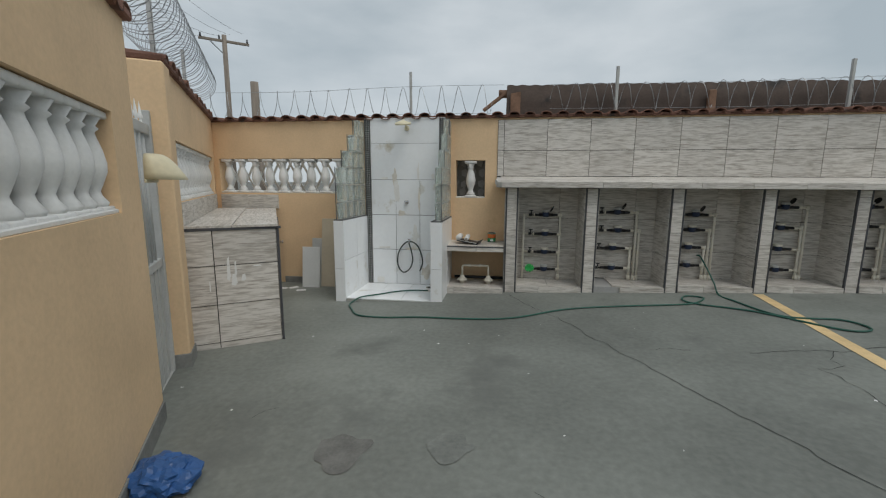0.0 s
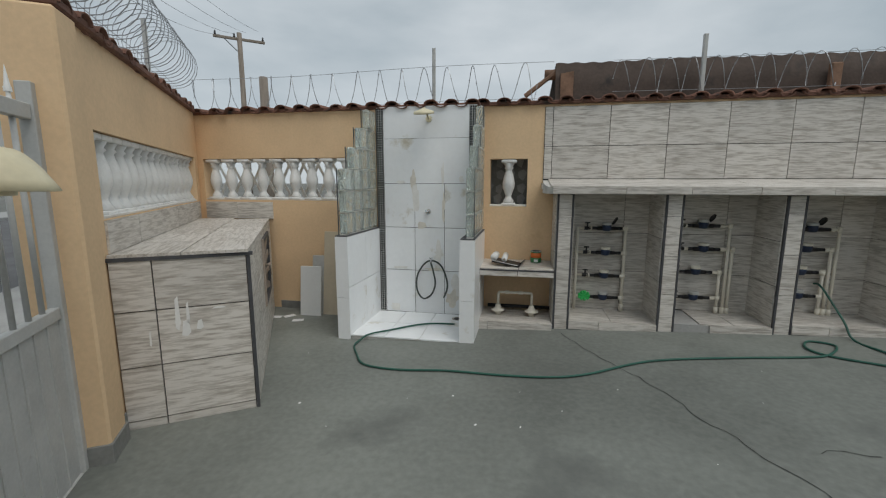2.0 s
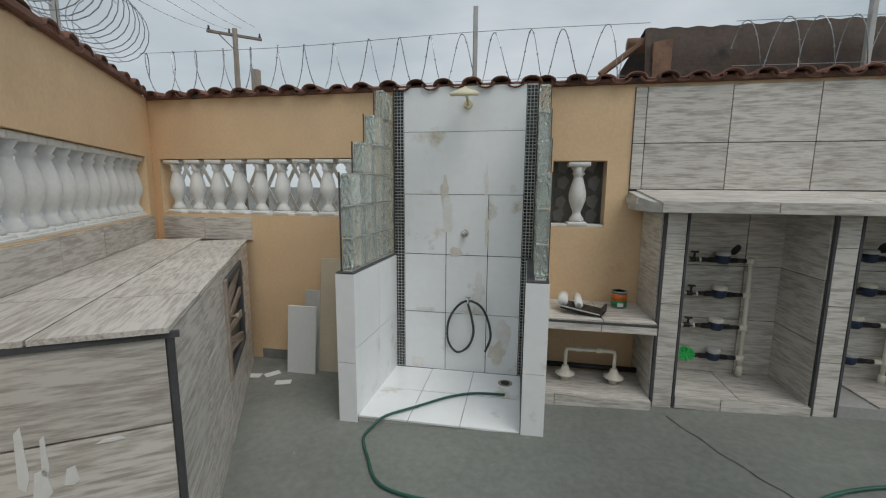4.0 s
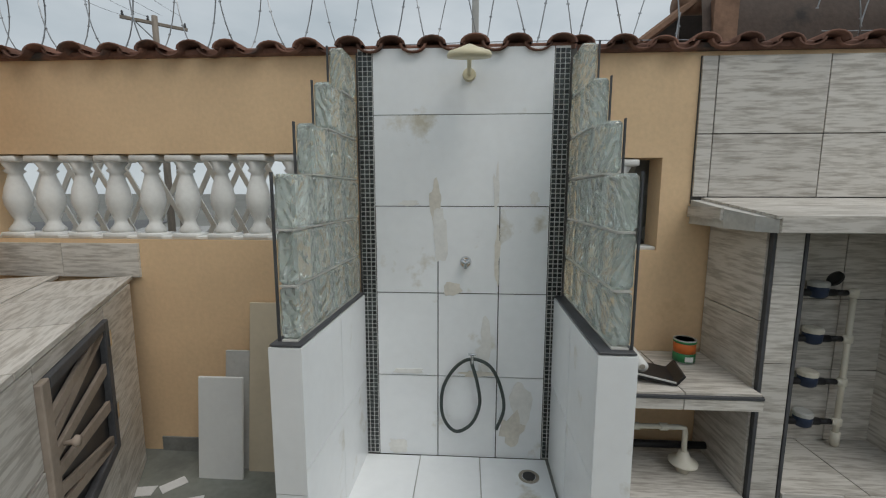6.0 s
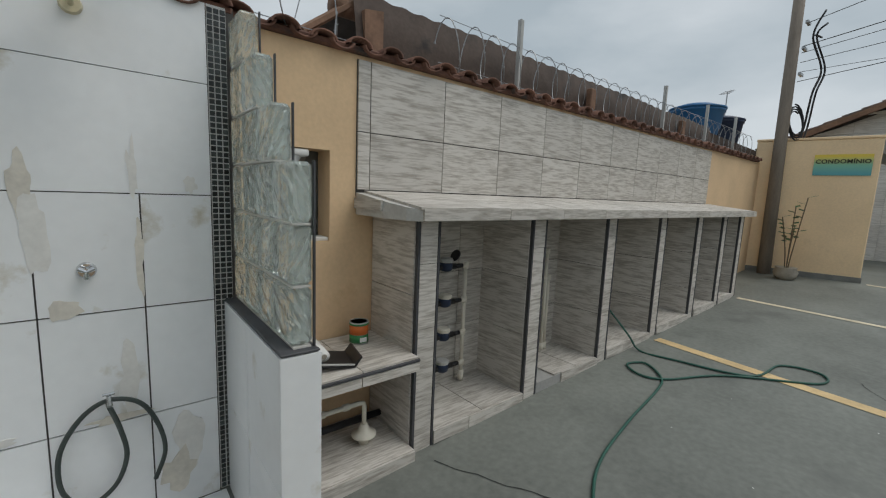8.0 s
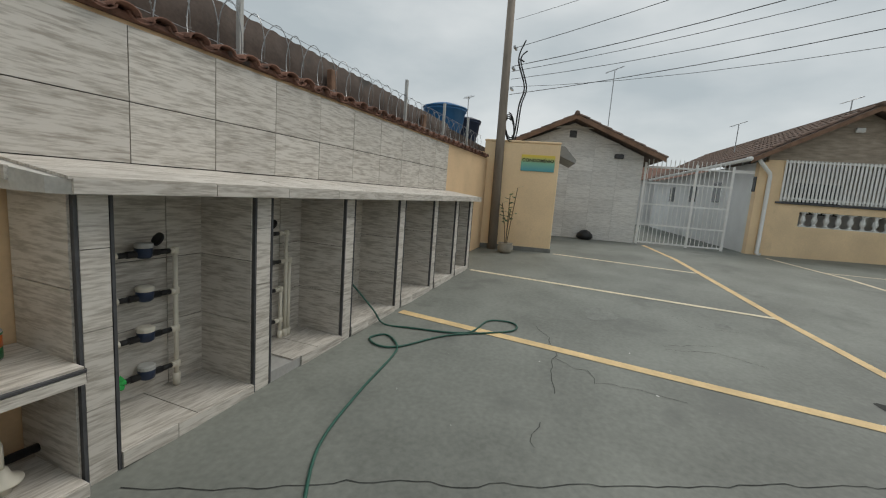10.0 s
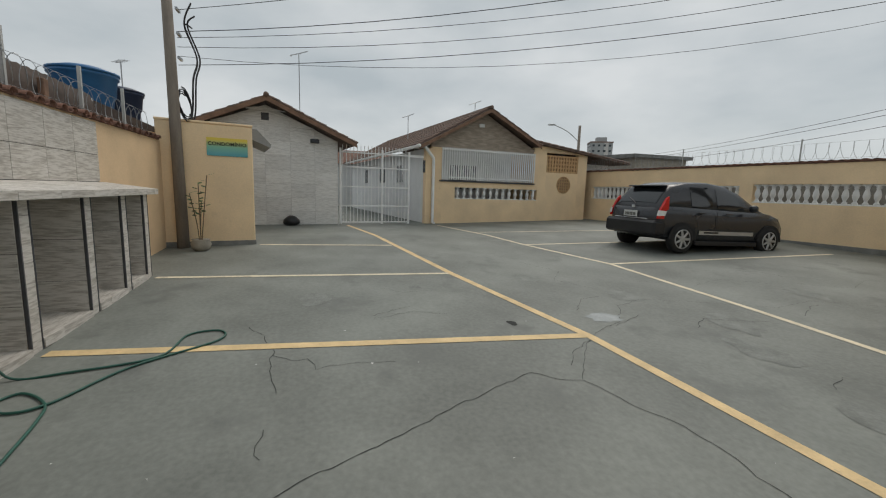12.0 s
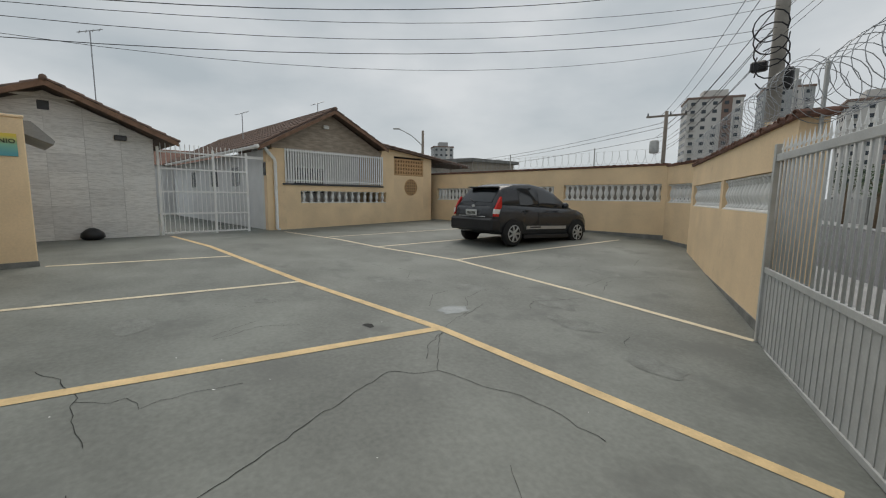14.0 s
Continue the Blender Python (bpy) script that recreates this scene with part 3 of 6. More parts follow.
for pts, w in (
    ([(0.04, 8.15), (0.17, 7.85), (0.4, 7.44), (0.61, 7.09), (0.7, 6.8), (0.9, 6.4), (1.07, 6.06), (1.2, 5.75), (1.4, 5.35), (1.56, 5.0), (1.76, 4.59), (1.62, 4.42), (1.56, 4.23), (1.21, 4.12), (0.88, 3.97), (0.49, 3.95), (0.22, 3.96)], 0.017),
    ([(1.79, 4.18), (2.01, 4.02), (2.26, 3.63)], 0.014), ([(3.18, 6.79), (2.94, 6.64), (2.54, 6.52), (2.23, 6.53), (1.85, 6.45)], 0.016), ([(1.45, 6.49), (1.31, 6.51), (1.18, 6.48)], 0.013),
    ([(2.49, 6.53), (2.34, 6.36), (2.38, 6.25), (2.16, 6.19), (2.23, 5.93), (2.17, 5.57)], 0.013), ([(2.29, 2.25), (2.5, 1.92), (2.37, 1.63), (2.24, 1.27)], 0.018),
    ([(4.3, -0.85), (4.14, -1.23), (3.8, -1.28)], 0.02), ([(2.28, 0.62), (2.5, 0.21), (2.55, -0.07)], 0.018), ([(2.5, 3.14), (2.77, 2.61)], 0.016), ([(3.28, 5.6), (3.43, 5.39), (3.53, 5.15)], 0.014),
    ([(3.05, 3.25), (3.44, 2.9), (3.51, 2.58)], 0.014), ([(0.97, 2.36), (1.04, 2.27), (1.11, 2.05)], 0.012), ([(-1.56, 5.26), (-1.52, 5.35), (-1.45, 5.39)], 0.01),
    ([(1.56, 4.23), (2.0, 3.9), (2.4, 3.5), (2.59, 3.02), (3.1, 2.6), (3.3, 2.1)], 0.013),
    ([(3.3, 2.1), (3.0, 1.4), (2.6, 0.6), (2.7, -0.2), (2.2, -1.0)], 0.012), ([(3.4, -1.0), (3.0, -1.6), (3.3, -2.4), (2.9, -3.0)], 0.012),
    ([(4.2, 1.6), (3.7, 0.7), (3.9, 0.0), (3.5, -0.6)], 0.01), ([(5.6, 2.6), (4.9, 2.3), (4.4, 2.7), (3.9, 2.4)], 0.012),
    ([(4.4, 5.4), (4.1, 5.1), (4.15, 4.7)], 0.011), ([(3.2, 5.6), (3.35, 5.2), (3.2, 4.8)], 0.012), ([(0.1, 4.8), (0.4, 4.6)], 0.008),
):
    strip("crack", pts, w * 0.36, M_CRACK, 0.003, "dark crack in the concrete", jitter=0.035)


def floor_patch(x, y, rx, ry, material, label, seed, lift=0.0035):
    bm = bmesh.new()
    ring = []
    for i in range(36):
        a = 2 * math.pi * i / 36
        k = 1 + 0.45 * noise.noise((math.cos(a) * 1.6 + seed, math.sin(a) * 1.6, seed))
        px, py = x + rx * k * math.cos(a), y + ry * k * math.sin(a)
        ring.append(bm.verts.new((px, py, ground_z(px, py) + lift)))
    bm.faces.new(ring)
    return part("floor_patch", bm, material, floor, label)


# Paler and smoother than the floor around it.
M_PALE = mat("pale_smooth_floor", (0.33, 0.35, 0.34), 0.25, 0.2, 6, 50, 0.05)
M_FPATCH = mat("dull_floor_repair", (0.185, 0.196, 0.18), 0.7, 0.3, 5, 40, 0.3)
floor_patch(-0.88, 5.0, 0.15, 0.15, M_PATCH, "bare cement patch", 3)
floor_patch(-0.32, 5.08, 0.12, 0.11, M_FPATCH, "dull repair patch", 5)
floor_patch(2.76, 3.08, 0.14, 0.2, M_PALE, "pale smooth patch", 8)
for x, y, r, s in ((2.81, 4.21, 0.07, 11), (4.3, 4.9, 0.12, 12), (3.5, 2.2, 0.28, 13), (2.3, 1.7, 0.35, 14), (3.0, -0.5, 0.3, 15), (4.6, 3.1, 0.25, 16), (1.6, 2.2, 0.3, 17), (4.0, 6.2, 0.25, 18), (0.6, 2.6, 0.25, 19)):
    floor_patch(x, y, r, r * 0.7, M_FPATCH if r > 0.1 else M_CRACK, "dull worn patch", s, 0.0025)
bm = bmesh.new()
for k in range(34):
    x, y = random.uniform(-2.3, 3.2), random.uniform(3.6, 7.6)
    s = random.uniform(0.003, 0.011)
    bmesh.ops.create_grid(bm, x_segments=1, y_segments=1, size=s, matrix=pose(x, y, ground_z(x, y) + 0.003, 0, 0, random.uniform(0, 90)) @ Matrix.Diagonal((1, random.uniform(0.3, 1), 1, 1)))
tagged(part("paint_specks", bm, M_PLASTER, floor, "white paint specks"), kind="stuff")

# street side ground
bm = bmesh.new()
bmesh.ops.create_grid(bm, x_segments=4, y_segments=4, size=1800, matrix=Matrix.Translation((0, 0, -0.42)))
solid("ground", bm, M_GROUND, "flat town ground reaching the horizon", "ground", "structure")
solid("road", boxed(-60, 40, 3.2, 12.0, -0.41, -0.36), M_ASPHALT, "grey asphalt street beyond the wall", "road", "structure", m=W)
solid("pavement", boxed(-60, 30, 0.26, 3.2, -0.41, -0.22, 0.02), M_PAVE, "concrete pavement along the street wall", "pavement", "structure", m=W)
solid("pavement", boxed(-60, 40, 12.0, 14.5, -0.41, -0.22, 0.02), M_PAVE, "concrete pavement across the street", "pavement", "structure", m=W)

# street wall, in two stretches with gates between
HW = [(-2.55, -0.12, 1.27, 1.72), (-5.6, -2.72, 1.27, 1.72)]
wall_a = wall_with_openings("wall_street_far", W, -5.9, 0.42, -0.35, 2.16, 0.22, HW, M_OCHRE, "ochre painted street wall with white balusters")
for h in HW:
    balusters(wall_a, *h, 0.22, 0.16)
HN = [(3.15, 4.22, 1.155, 1.635)]
wall_b = wall_with_openings("wall_street_near", W1, 2.86, 4.58, -0.35, 2.16, 0.2, HN, M_ORANGE, "orange painted street wall beside the small gate")
balusters(wall_b, *HN[0], 0.2, 0.15)
HL = [(5.73, 8.42, 1.14, 1.64)]
wall_c = wall_with_openings("wall_street_corner", W1, 5.4, 8.62, -0.35, 2.15, 0.2, HL, M_ORANGE, "orange painted corner wall with white balusters")
balusters(wall_c, *HL[0], 0.2, 0.165)
for wl_, x0, x1, z in ((wall_a, -5.95, 0.55, 2.16), (wall_b, 2.84, 4.64, 2.16), (wall_c, 5.36, 8.5, 2.15)):
    cap_tiles(wl_, x0, x1, z, 0.2)
    part("cap_mortar", boxed(x0 + 0.02, x1 - 0.02, -0.04, 0.24, z, z + 0.05, 0.01), M_ROOF, wl_, "brown mortar bed")
    part("skirting", boxed(x0 + 0.06, x1 - 0.06, -0.012, 0, -0.36, -0.02 if wl_ is not wall_a else 0.1, 0.003), M_SKIRT, wl_, "grey painted skirting")
part("corner_pier", boxed(5.36, 5.58, -0.035, 0.235, -0.35, 2.15, 0.012), M_ORANGE, wall_c)
part("pier_skirting", boxed(5.35, 5.59, -0.045, 0.24, -0.36, -0.03, 0.004), M_SKIRT, wall_c, "grey painted skirting")
part("back_panel", boxed(3.15, 4.22, 0.19, 0.205, 1.155, 1.635), M_PLASTER, wall_b)

# curved far boundary
HP = [(0.25, 2.6, 1.28, 1.76), (2.8, 5.9, 1.3, 1.8), (6.25, 9.25, 1.34, 1.84)]
wall_p = wall_with_openings("wall_boundary", PW, -0.6, 9.4, -0.35, 2.34, 0.2, HP, M_OCHRE, "ochre painted boundary wall with white balusters")
for h in HP:
    balusters(wall_p, *h, 0.2)
PC = pose(4.39, -5.76, 0, 0, 0, 137.5)
HC = [(0.1, 1.85, 1.32, 1.82)]
wall_q = wall_with_openings("wall_boundary_bend", PC, -0.06, 2.02, -0.35, 2.30, 0.2, HC, M_OCHRE, "ochre painted boundary wall at the bend")
balusters(wall_q, *HC[0], 0.2)
for wl_, x0, x1, z in ((wall_p, -0.6, 9.4, 2.34), (wall_q, -0.05, 2.0, 2.30)):
    cap_tiles(wl_, x0, x1, z, 0.2)
    part("cap_mortar", boxed(x0, x1, -0.03, 0.23, z, z + 0.05, 0.01), M_ROOF, wl_, "brown mortar bed")
    part("skirting", boxed(x0, x1, -0.012, 0, -0.3, 0.41 if wl_ is wall_p else 0.31, 0.003), M_SKIRT, wl_, "grey painted skirting")

# back wall behind the shower
HA = [(-0.12, 1.76, 1.15, 1.63)]
wall_d = wall_with_openings("wall_back", A, -0.3, 3.19, -0.35, 2.13, 0.16, HA, M_ORANGE, "orange painted back wall with a row of white balusters")
balusters(wall_d, *HA[0], 0.16, 0.2)
cap_tiles(wall_d, -0.2, 3.2, 2.13, 0.16, 0.205)
part("cap_mortar", boxed(-0.2, 3.18, -0.02, 0.18, 2.13, 2.17, 0.01), M_ROOF, wall_d, "brown mortar bed")
part("skirting", boxed(0.8, 1.88, -0.01, 0, -0.3, -0.05, 0.003), M_SKIRT, wall_d, "grey painted skirting")

# long back wall of the bays
HB = [(-0.6, -0.21, 1.105, 1.605)]
wall_e = wall_with_openings("wall_bays", B, -0.92, 7.9, -0.35, 2.14, 0.16, HB, M_ORANGE, "orange back wall with wood-look tiles above the ledge")
balusters(wall_e, *HB[0], 0.16, 0.36)
cap_tiles(wall_e, -0.78, 7.6, 2.14, 0.16, 0.2)
part("cap_mortar", boxed(-0.78, 7.6, -0.03, 0.18, 2.14, 2.18, 0.01), M_ROOF, wall_e, "brown mortar bed")
part("grout_bed", boxed(-0.052, 5.39, -0.004, 0, 1.36, 2.118), M_GROUT, wall_e)
part("grout_bed", boxed(0.08, 5.39, -0.004, 0, -0.2, 1.36), M_GROUT, wall_e)

# closing walls behind the tiled house, out of sight
solid("wall_side", boxed(7.78, 11.9, 8.9, 9.05, -0.3, 2.3), M_OCHRE, "ochre painted side wall behind the kiosk", "wall", "structure")


# ---- razor wire and its posts ----
coil("razor_wire", A @ Matrix.Translation((-0.3, 0.08, 0)), 4.2, 0.19, 0.255, 2.36, 0.35)
coil("razor_wire", B @ Matrix.Translation((0.6, 0.1, 0)), 6.9, 0.16, 0.22, 2.40, 0.35)
coil("razor_wire", W1 @ Matrix.Translation((4.9, 0.12, 0)), 3.6, 0.24, 0.11, 2.62)
coil("razor_wire", W1 @ Matrix.Translation((3.0, 0.12, 0)), 1.7, 0.24, 0.12, 2.62)
coil("razor_wire", W @ Matrix.Translation((0.35, 0.12, 0)), 2.8, 0.24, 0.17, 2.34)
coil("razor_wire", W @ Matrix.Translation((-5.9, 0.12, 0)), 6.2, 0.22, 0.2, 2.56)
coil("razor_wire", PW @ Matrix.Translation((0, 0.1, 0)), 9.3, 0.2, 0.24, 2.62, 0.6)


def wire_post(m, h):
    p = thing("wire_post", m, "pale metal post holding the razor wire", "post", "razor wire posts")
    bm = boxed(-0.018, 0.018, -0.004, 0.004, 0, h, 0.002)
    box(bm, -0.018, -0.012, -0.004, 0.03, 0, h)
    part("post_angle", bm, M_GALV, p)
    return p


post = wire_post(A @ Matrix.Translation((2.67, 0.1, 2.13)), 0.62)
for m in (B @ Matrix.Translation((1.42, 0.1, 2.14)), B @ Matrix.Translation((4.05, 0.1, 2.14)), B @ Matrix.Translation((5.4, 0.1, 2.14)), B @ Matrix.Translation((6.6, 0.1, 2.14)),
          W1 @ Matrix.Translation((5.9, 0.1, 2.14)), W1 @ Matrix.Translation((7.4, 0.1, 2.14)), W @ Matrix.Translation((0.5, 0.12, 2.0)), W @ Matrix.Translation((-0.25, 0.12, 2.14)), W @ Matrix.Translation((-3.0, 0.12, 2.14)),
          PW @ Matrix.Translation((4.0, 0.1, 2.34)), PW @ Matrix.Translation((7.2, 0.1, 2.34))):
    copy_thing(post, m)


# ---- shower ----
M_STAIN = mat("greyed_tile_stain", (0.755, 0.75, 0.72), 0.6, 0.12, 8, 50, 0.1)
M_STAIN2 = mat("brownish_tile_stain", (0.70, 0.665, 0.59), 0.6, 0.2, 8, 50, 0.1)


def shower():
    s = thing("shower_stall", A, "outdoor shower of white tiles, black mosaic and glass blocks", "shower")
    RL = Matrix.Translation((2.0, -0.84, 0)) @ pose(0, 0, 0, 0, 0, -2) @ Matrix.Translation((-2.0, 0.84, 0))
    RR = Matrix.Translation((3.1, -0.84, 0)) @ pose(0, 0, 0, 0, 0, -1) @ Matrix.Translation((-3.1, 0.84, 0))
    part("side_masonry", boxed(1.927, 2.033, -0.83, 0.0, -0.2, 0.855, m=RL), M_PGROUT, s)
    part("side_masonry", boxed(3.107, 3.223, -0.83, 0.0, -0.2, 0.855, m=RR), M_PGROUT, s)
    part("floor_masonry", boxed(2.045, 3.1, -0.82, -0.016, -0.2, -0.105), M_PGROUT, s)
    part("back_bed", boxed(2.05, 3.18, -0.016, -0.002, -0.15, 2.15), M_GROUT, s)
    tiles(s, Matrix.Translation((0, -0.016, 0)), [2.14, 2.48, 2.81, 3.07], [-0.095, 0.392, 0.87, 1.346], M_WTILE, 0.01, 0.006)
    tiles(s, Matrix.Translation((0, -0.016, 0)), [2.14, 3.07], [1.346, 1.82, 2.15], M_WTILE, 0.01, 0.003)
    floor_m = pose(0, 0, -0.105, -90)
    tiles(s, floor_m, [2.045, 2.38, 2.72, 3.095], [-0.83, -0.42, -0.03], M_WTILE, 0.012, 0.006)
    # side walls: inside, front and outside faces
    tiles(s, RL @ pose(2.033, 0, 0, 0, 0, 90), [-0.84, -0.42, -0.02], [-0.11, 0.37, 0.855], M_WTILE, 0.01, 0.005)
    tiles(s, RR @ pose(3.107, 0, 0, 0, 0, -90), [0.02, 0.42, 0.84], [-0.11, 0.37, 0.855], M_WTILE, 0.01, 0.005)
    tiles(s, RL @ pose(1.927, 0, 0, 0, 0, -90), [0.02, 0.45, 0.84], [-0.16, 0.30, 0.855], M_WTILE, 0.01, 0.005)
    tiles(s, RR @ pose(3.223, 0, 0, 0, 0, 90), [-0.84, -0.45, -0.02], [-0.13, 0.38, 0.855], M_WTILE, 0.01, 0.005)
    tiles(s, RL @ pose(0, -0.83, 0), [1.915, 2.045], [-0.16, 0.27, 0.855], M_WTILE, 0.012, 0.004)
    tiles(s, RR @ pose(0, -0.83, 0), [3.095, 3.235], [-0.13, 0.30, 0.855], M_WTILE, 0.012, 0.004)
    part("wall_cap", boxed(1.92, 2.04, -0.84, 0.0, 0.856, 0.866, 0.003, m=RL), M_STRIP, s, "dark mosaic capping")
    part("wall_cap", boxed(3.10, 3.23, -0.84, 0.0, 0.856, 0.866, 0.003, m=RR), M_STRIP, s, "dark mosaic capping")
    for x0, x1 in ((2.062, 2.137), (3.073, 3.148)):
        part("mosaic_grout", boxed(x0, x1, -0.022, -0.016, -0.09, 2.15), M_PLASTER, s)
        bm = bmesh.new()
        n = 3
        d = (x1 - x0) / n
        for i in range(n):
            for j in range(int(2.23 / d)):
                box(bm, x0 + i * d + 0.0026, x0 + (i + 1) * d - 0.0026, -0.026, -0.021, -0.085 + j * d + 0.0026, -0.085 + (j + 1) * d - 0.0026)
        tagged(part("mosaic_tiles", bm, M_MOSAIC, s, "tiny black glass mosaic"), kind="stuff")
    # glass blocks, stepped down towards the front
    shared = boxed(-0.038, 0.038, -0.094, 0.094, -0.098, 0.098, 0.012)
    block = mesh_of("glass_block", shared, M_GLASS)
    for rm, x, y_front in ((RL, 1.985, -0.81), (RR, 3.18, -0.81)):
        joints = bmesh.new()
        for c, rows in enumerate((3, 4, 5, 6)):
            y = y_front + 0.1 + c * 0.197
            for r in range(rows):
                zc = 0.971 + r * 0.206
                ob = new("glass_block", block)
                ob.parent = s
                ob.matrix_local = rm @ pose(x, y, zc, 0, 0, 180 * (r % 2))
                box(joints, x - 0.03, x + 0.03, y - 0.1, y + 0.1, zc - 0.105, zc - 0.099)
                if r < (0, 3, 4, 5)[c]:
                    box(joints, x - 0.03, x + 0.03, y - 0.1015, y - 0.0965, zc - 0.09, zc + 0.09)
            sx = x - 0.041 if x < 2.5 else x + 0.041
            part("edge_strip", boxed(sx - 0.003, sx + 0.003, y - 0.104, y - 0.09, 0.868 + 0.206 * max(0, rows - 1 if c else 0), 0.868 + 0.206 * rows, m=rm), M_STRIP, s, "dark edge strip")
        part("block_joint", joints, M_PGROUT, s, "pale cement joints", m=rm)
    # old repair stains round the joints
    for k, (sx, sz, rx, rz) in enumerate(((2.47, 1.378, 0.035, 0.1), (2.49, 1.186, 0.04, 0.13), (2.79, 1.442, 0.016, 0.11), (2.8, 1.079, 0.014, 0.16), (2.99, 1.389, 0.022, 0.04), (2.33, 1.362, 0.05, 0.016), (2.56, 0.898, 0.05, 0.04), (2.74, 0.5672, 0.03, 0.14), (2.95, 0.2258, 0.06, 0.13), (2.9, 0.07638, 0.07, 0.1), (2.25, -0.04099, 0.06, 0.04), (2.3, 0.4178, 0.09, 0.014), (2.7, 0.4071, 0.1, 0.016))):
        ps = []
        for q in range(20):
            a = 2 * math.pi * q / 20
            kk = 1 + 0.7 * noise.noise((math.cos(a) * 1.8 + k * 3.1, math.sin(a) * 1.8, k))
            ps.append((sx + rx * kk * math.cos(a), sz + rz * kk * math.sin(a)))
        part("stain", slab(bmesh.new(), ps, -0.0276 - 0.00025 * k, -0.0255), M_STAIN if k % 3 else M_STAIN2, s, "faded repair stain")
    # drain
    part("drain", lathe(bmesh.new(), [(0.055, -0.03), (0.055, -0.024), (0.04, -0.022), (0.036, -0.027)], 20, Matrix.Translation((2.98, -0.18, -0.066))), M_POT, s, "rusty round floor drain", True)
    # Dark disc painted in for the shade down the drain.
    part("drain_hole", lathe(bmesh.new(), [(0.034, -0.0265), (0.034, -0.0215)], 20, Matrix.Translation((2.98, -0.18, -0.066))), M_DARKIN, s)
    return s


stall = shower()


head = part("shower_head", lathe(bmesh.new(), [(0.10, 0.0), (0.105, 0.012), (0.095, 0.028), (0.04, 0.045), (0.015, 0.055)], 24, pose(0, -0.22, 2.0, 12)), M_BEIGE, stall, "old round cream plastic shower head", True, Matrix.Translation((2.64, -0.027, 0.03)))
part("flange", rod(bmesh.new(), (0, 0, 1.985), (0, -0.015, 1.985), 0.035, 0.03, 16), M_BEIGE, head)
part("arm", tube(bmesh.new(), smooth_path([(0, -0.01, 1.985), (0, -0.08, 2.02), (0, -0.17, 2.06), (0, -0.22, 2.05)]), 0.011), M_BEIGE, head, "", True)
v = thing("shower_valve", A @ Matrix.Translation((2.63, -0.027, 1.045)), "small chrome shower tap on the white tiles", "tap")
part("escutcheon", rod(bmesh.new(), (0, 0, 0), (0, -0.012, 0), 0.032, 0.026, 18), M_CHROME, v)
bm = rod(bmesh.new(), (0, -0.01, 0), (0, -0.05, 0), 0.014, 0.012, 12)
for k in range(3):
    a = 2 * math.pi * k / 3 + 0.5
    rod(bm, (0, -0.045, 0), (0.028 * math.cos(a), -0.045, 0.028 * math.sin(a)), 0.008, 0.009, 8)
part("handle", bm, M_CHROME, v)
v = thing("hose_tap", A @ Matrix.Translation((2.67, -0.027, 0.5)), "low chrome tap with a looped dark hose", "tap")
bm = rod(bmesh.new(), (0, 0, 0), (0, -0.06, 0), 0.012)
rod(bm, (0, -0.05, 0.0), (0, -0.055, 0.04), 0.012, 0.009)
rod(bm, (-0.02, -0.055, 0.045), (0.02, -0.055, 0.045), 0.006)
part("spout", bm, M_CHROME, v)
part("hose_loop", tube(bmesh.new(), smooth_path([(0, -0.055, -0.01), (0.03, -0.05, -0.12), (0.045, -0.04, -0.25), (0.0, -0.035, -0.37), (-0.09, -0.03, -0.42), (-0.16, -0.03, -0.33), (-0.16, -0.03, -0.17), (-0.09, -0.035, -0.04), (0.0, -0.045, 0.015), (0.1, -0.035, -0.03), (0.16, -0.03, -0.15), (0.18, -0.03, -0.28), (0.14, -0.03, -0.4)]), 0.0095), M_GREYHOSE, v, "dark hose", True)


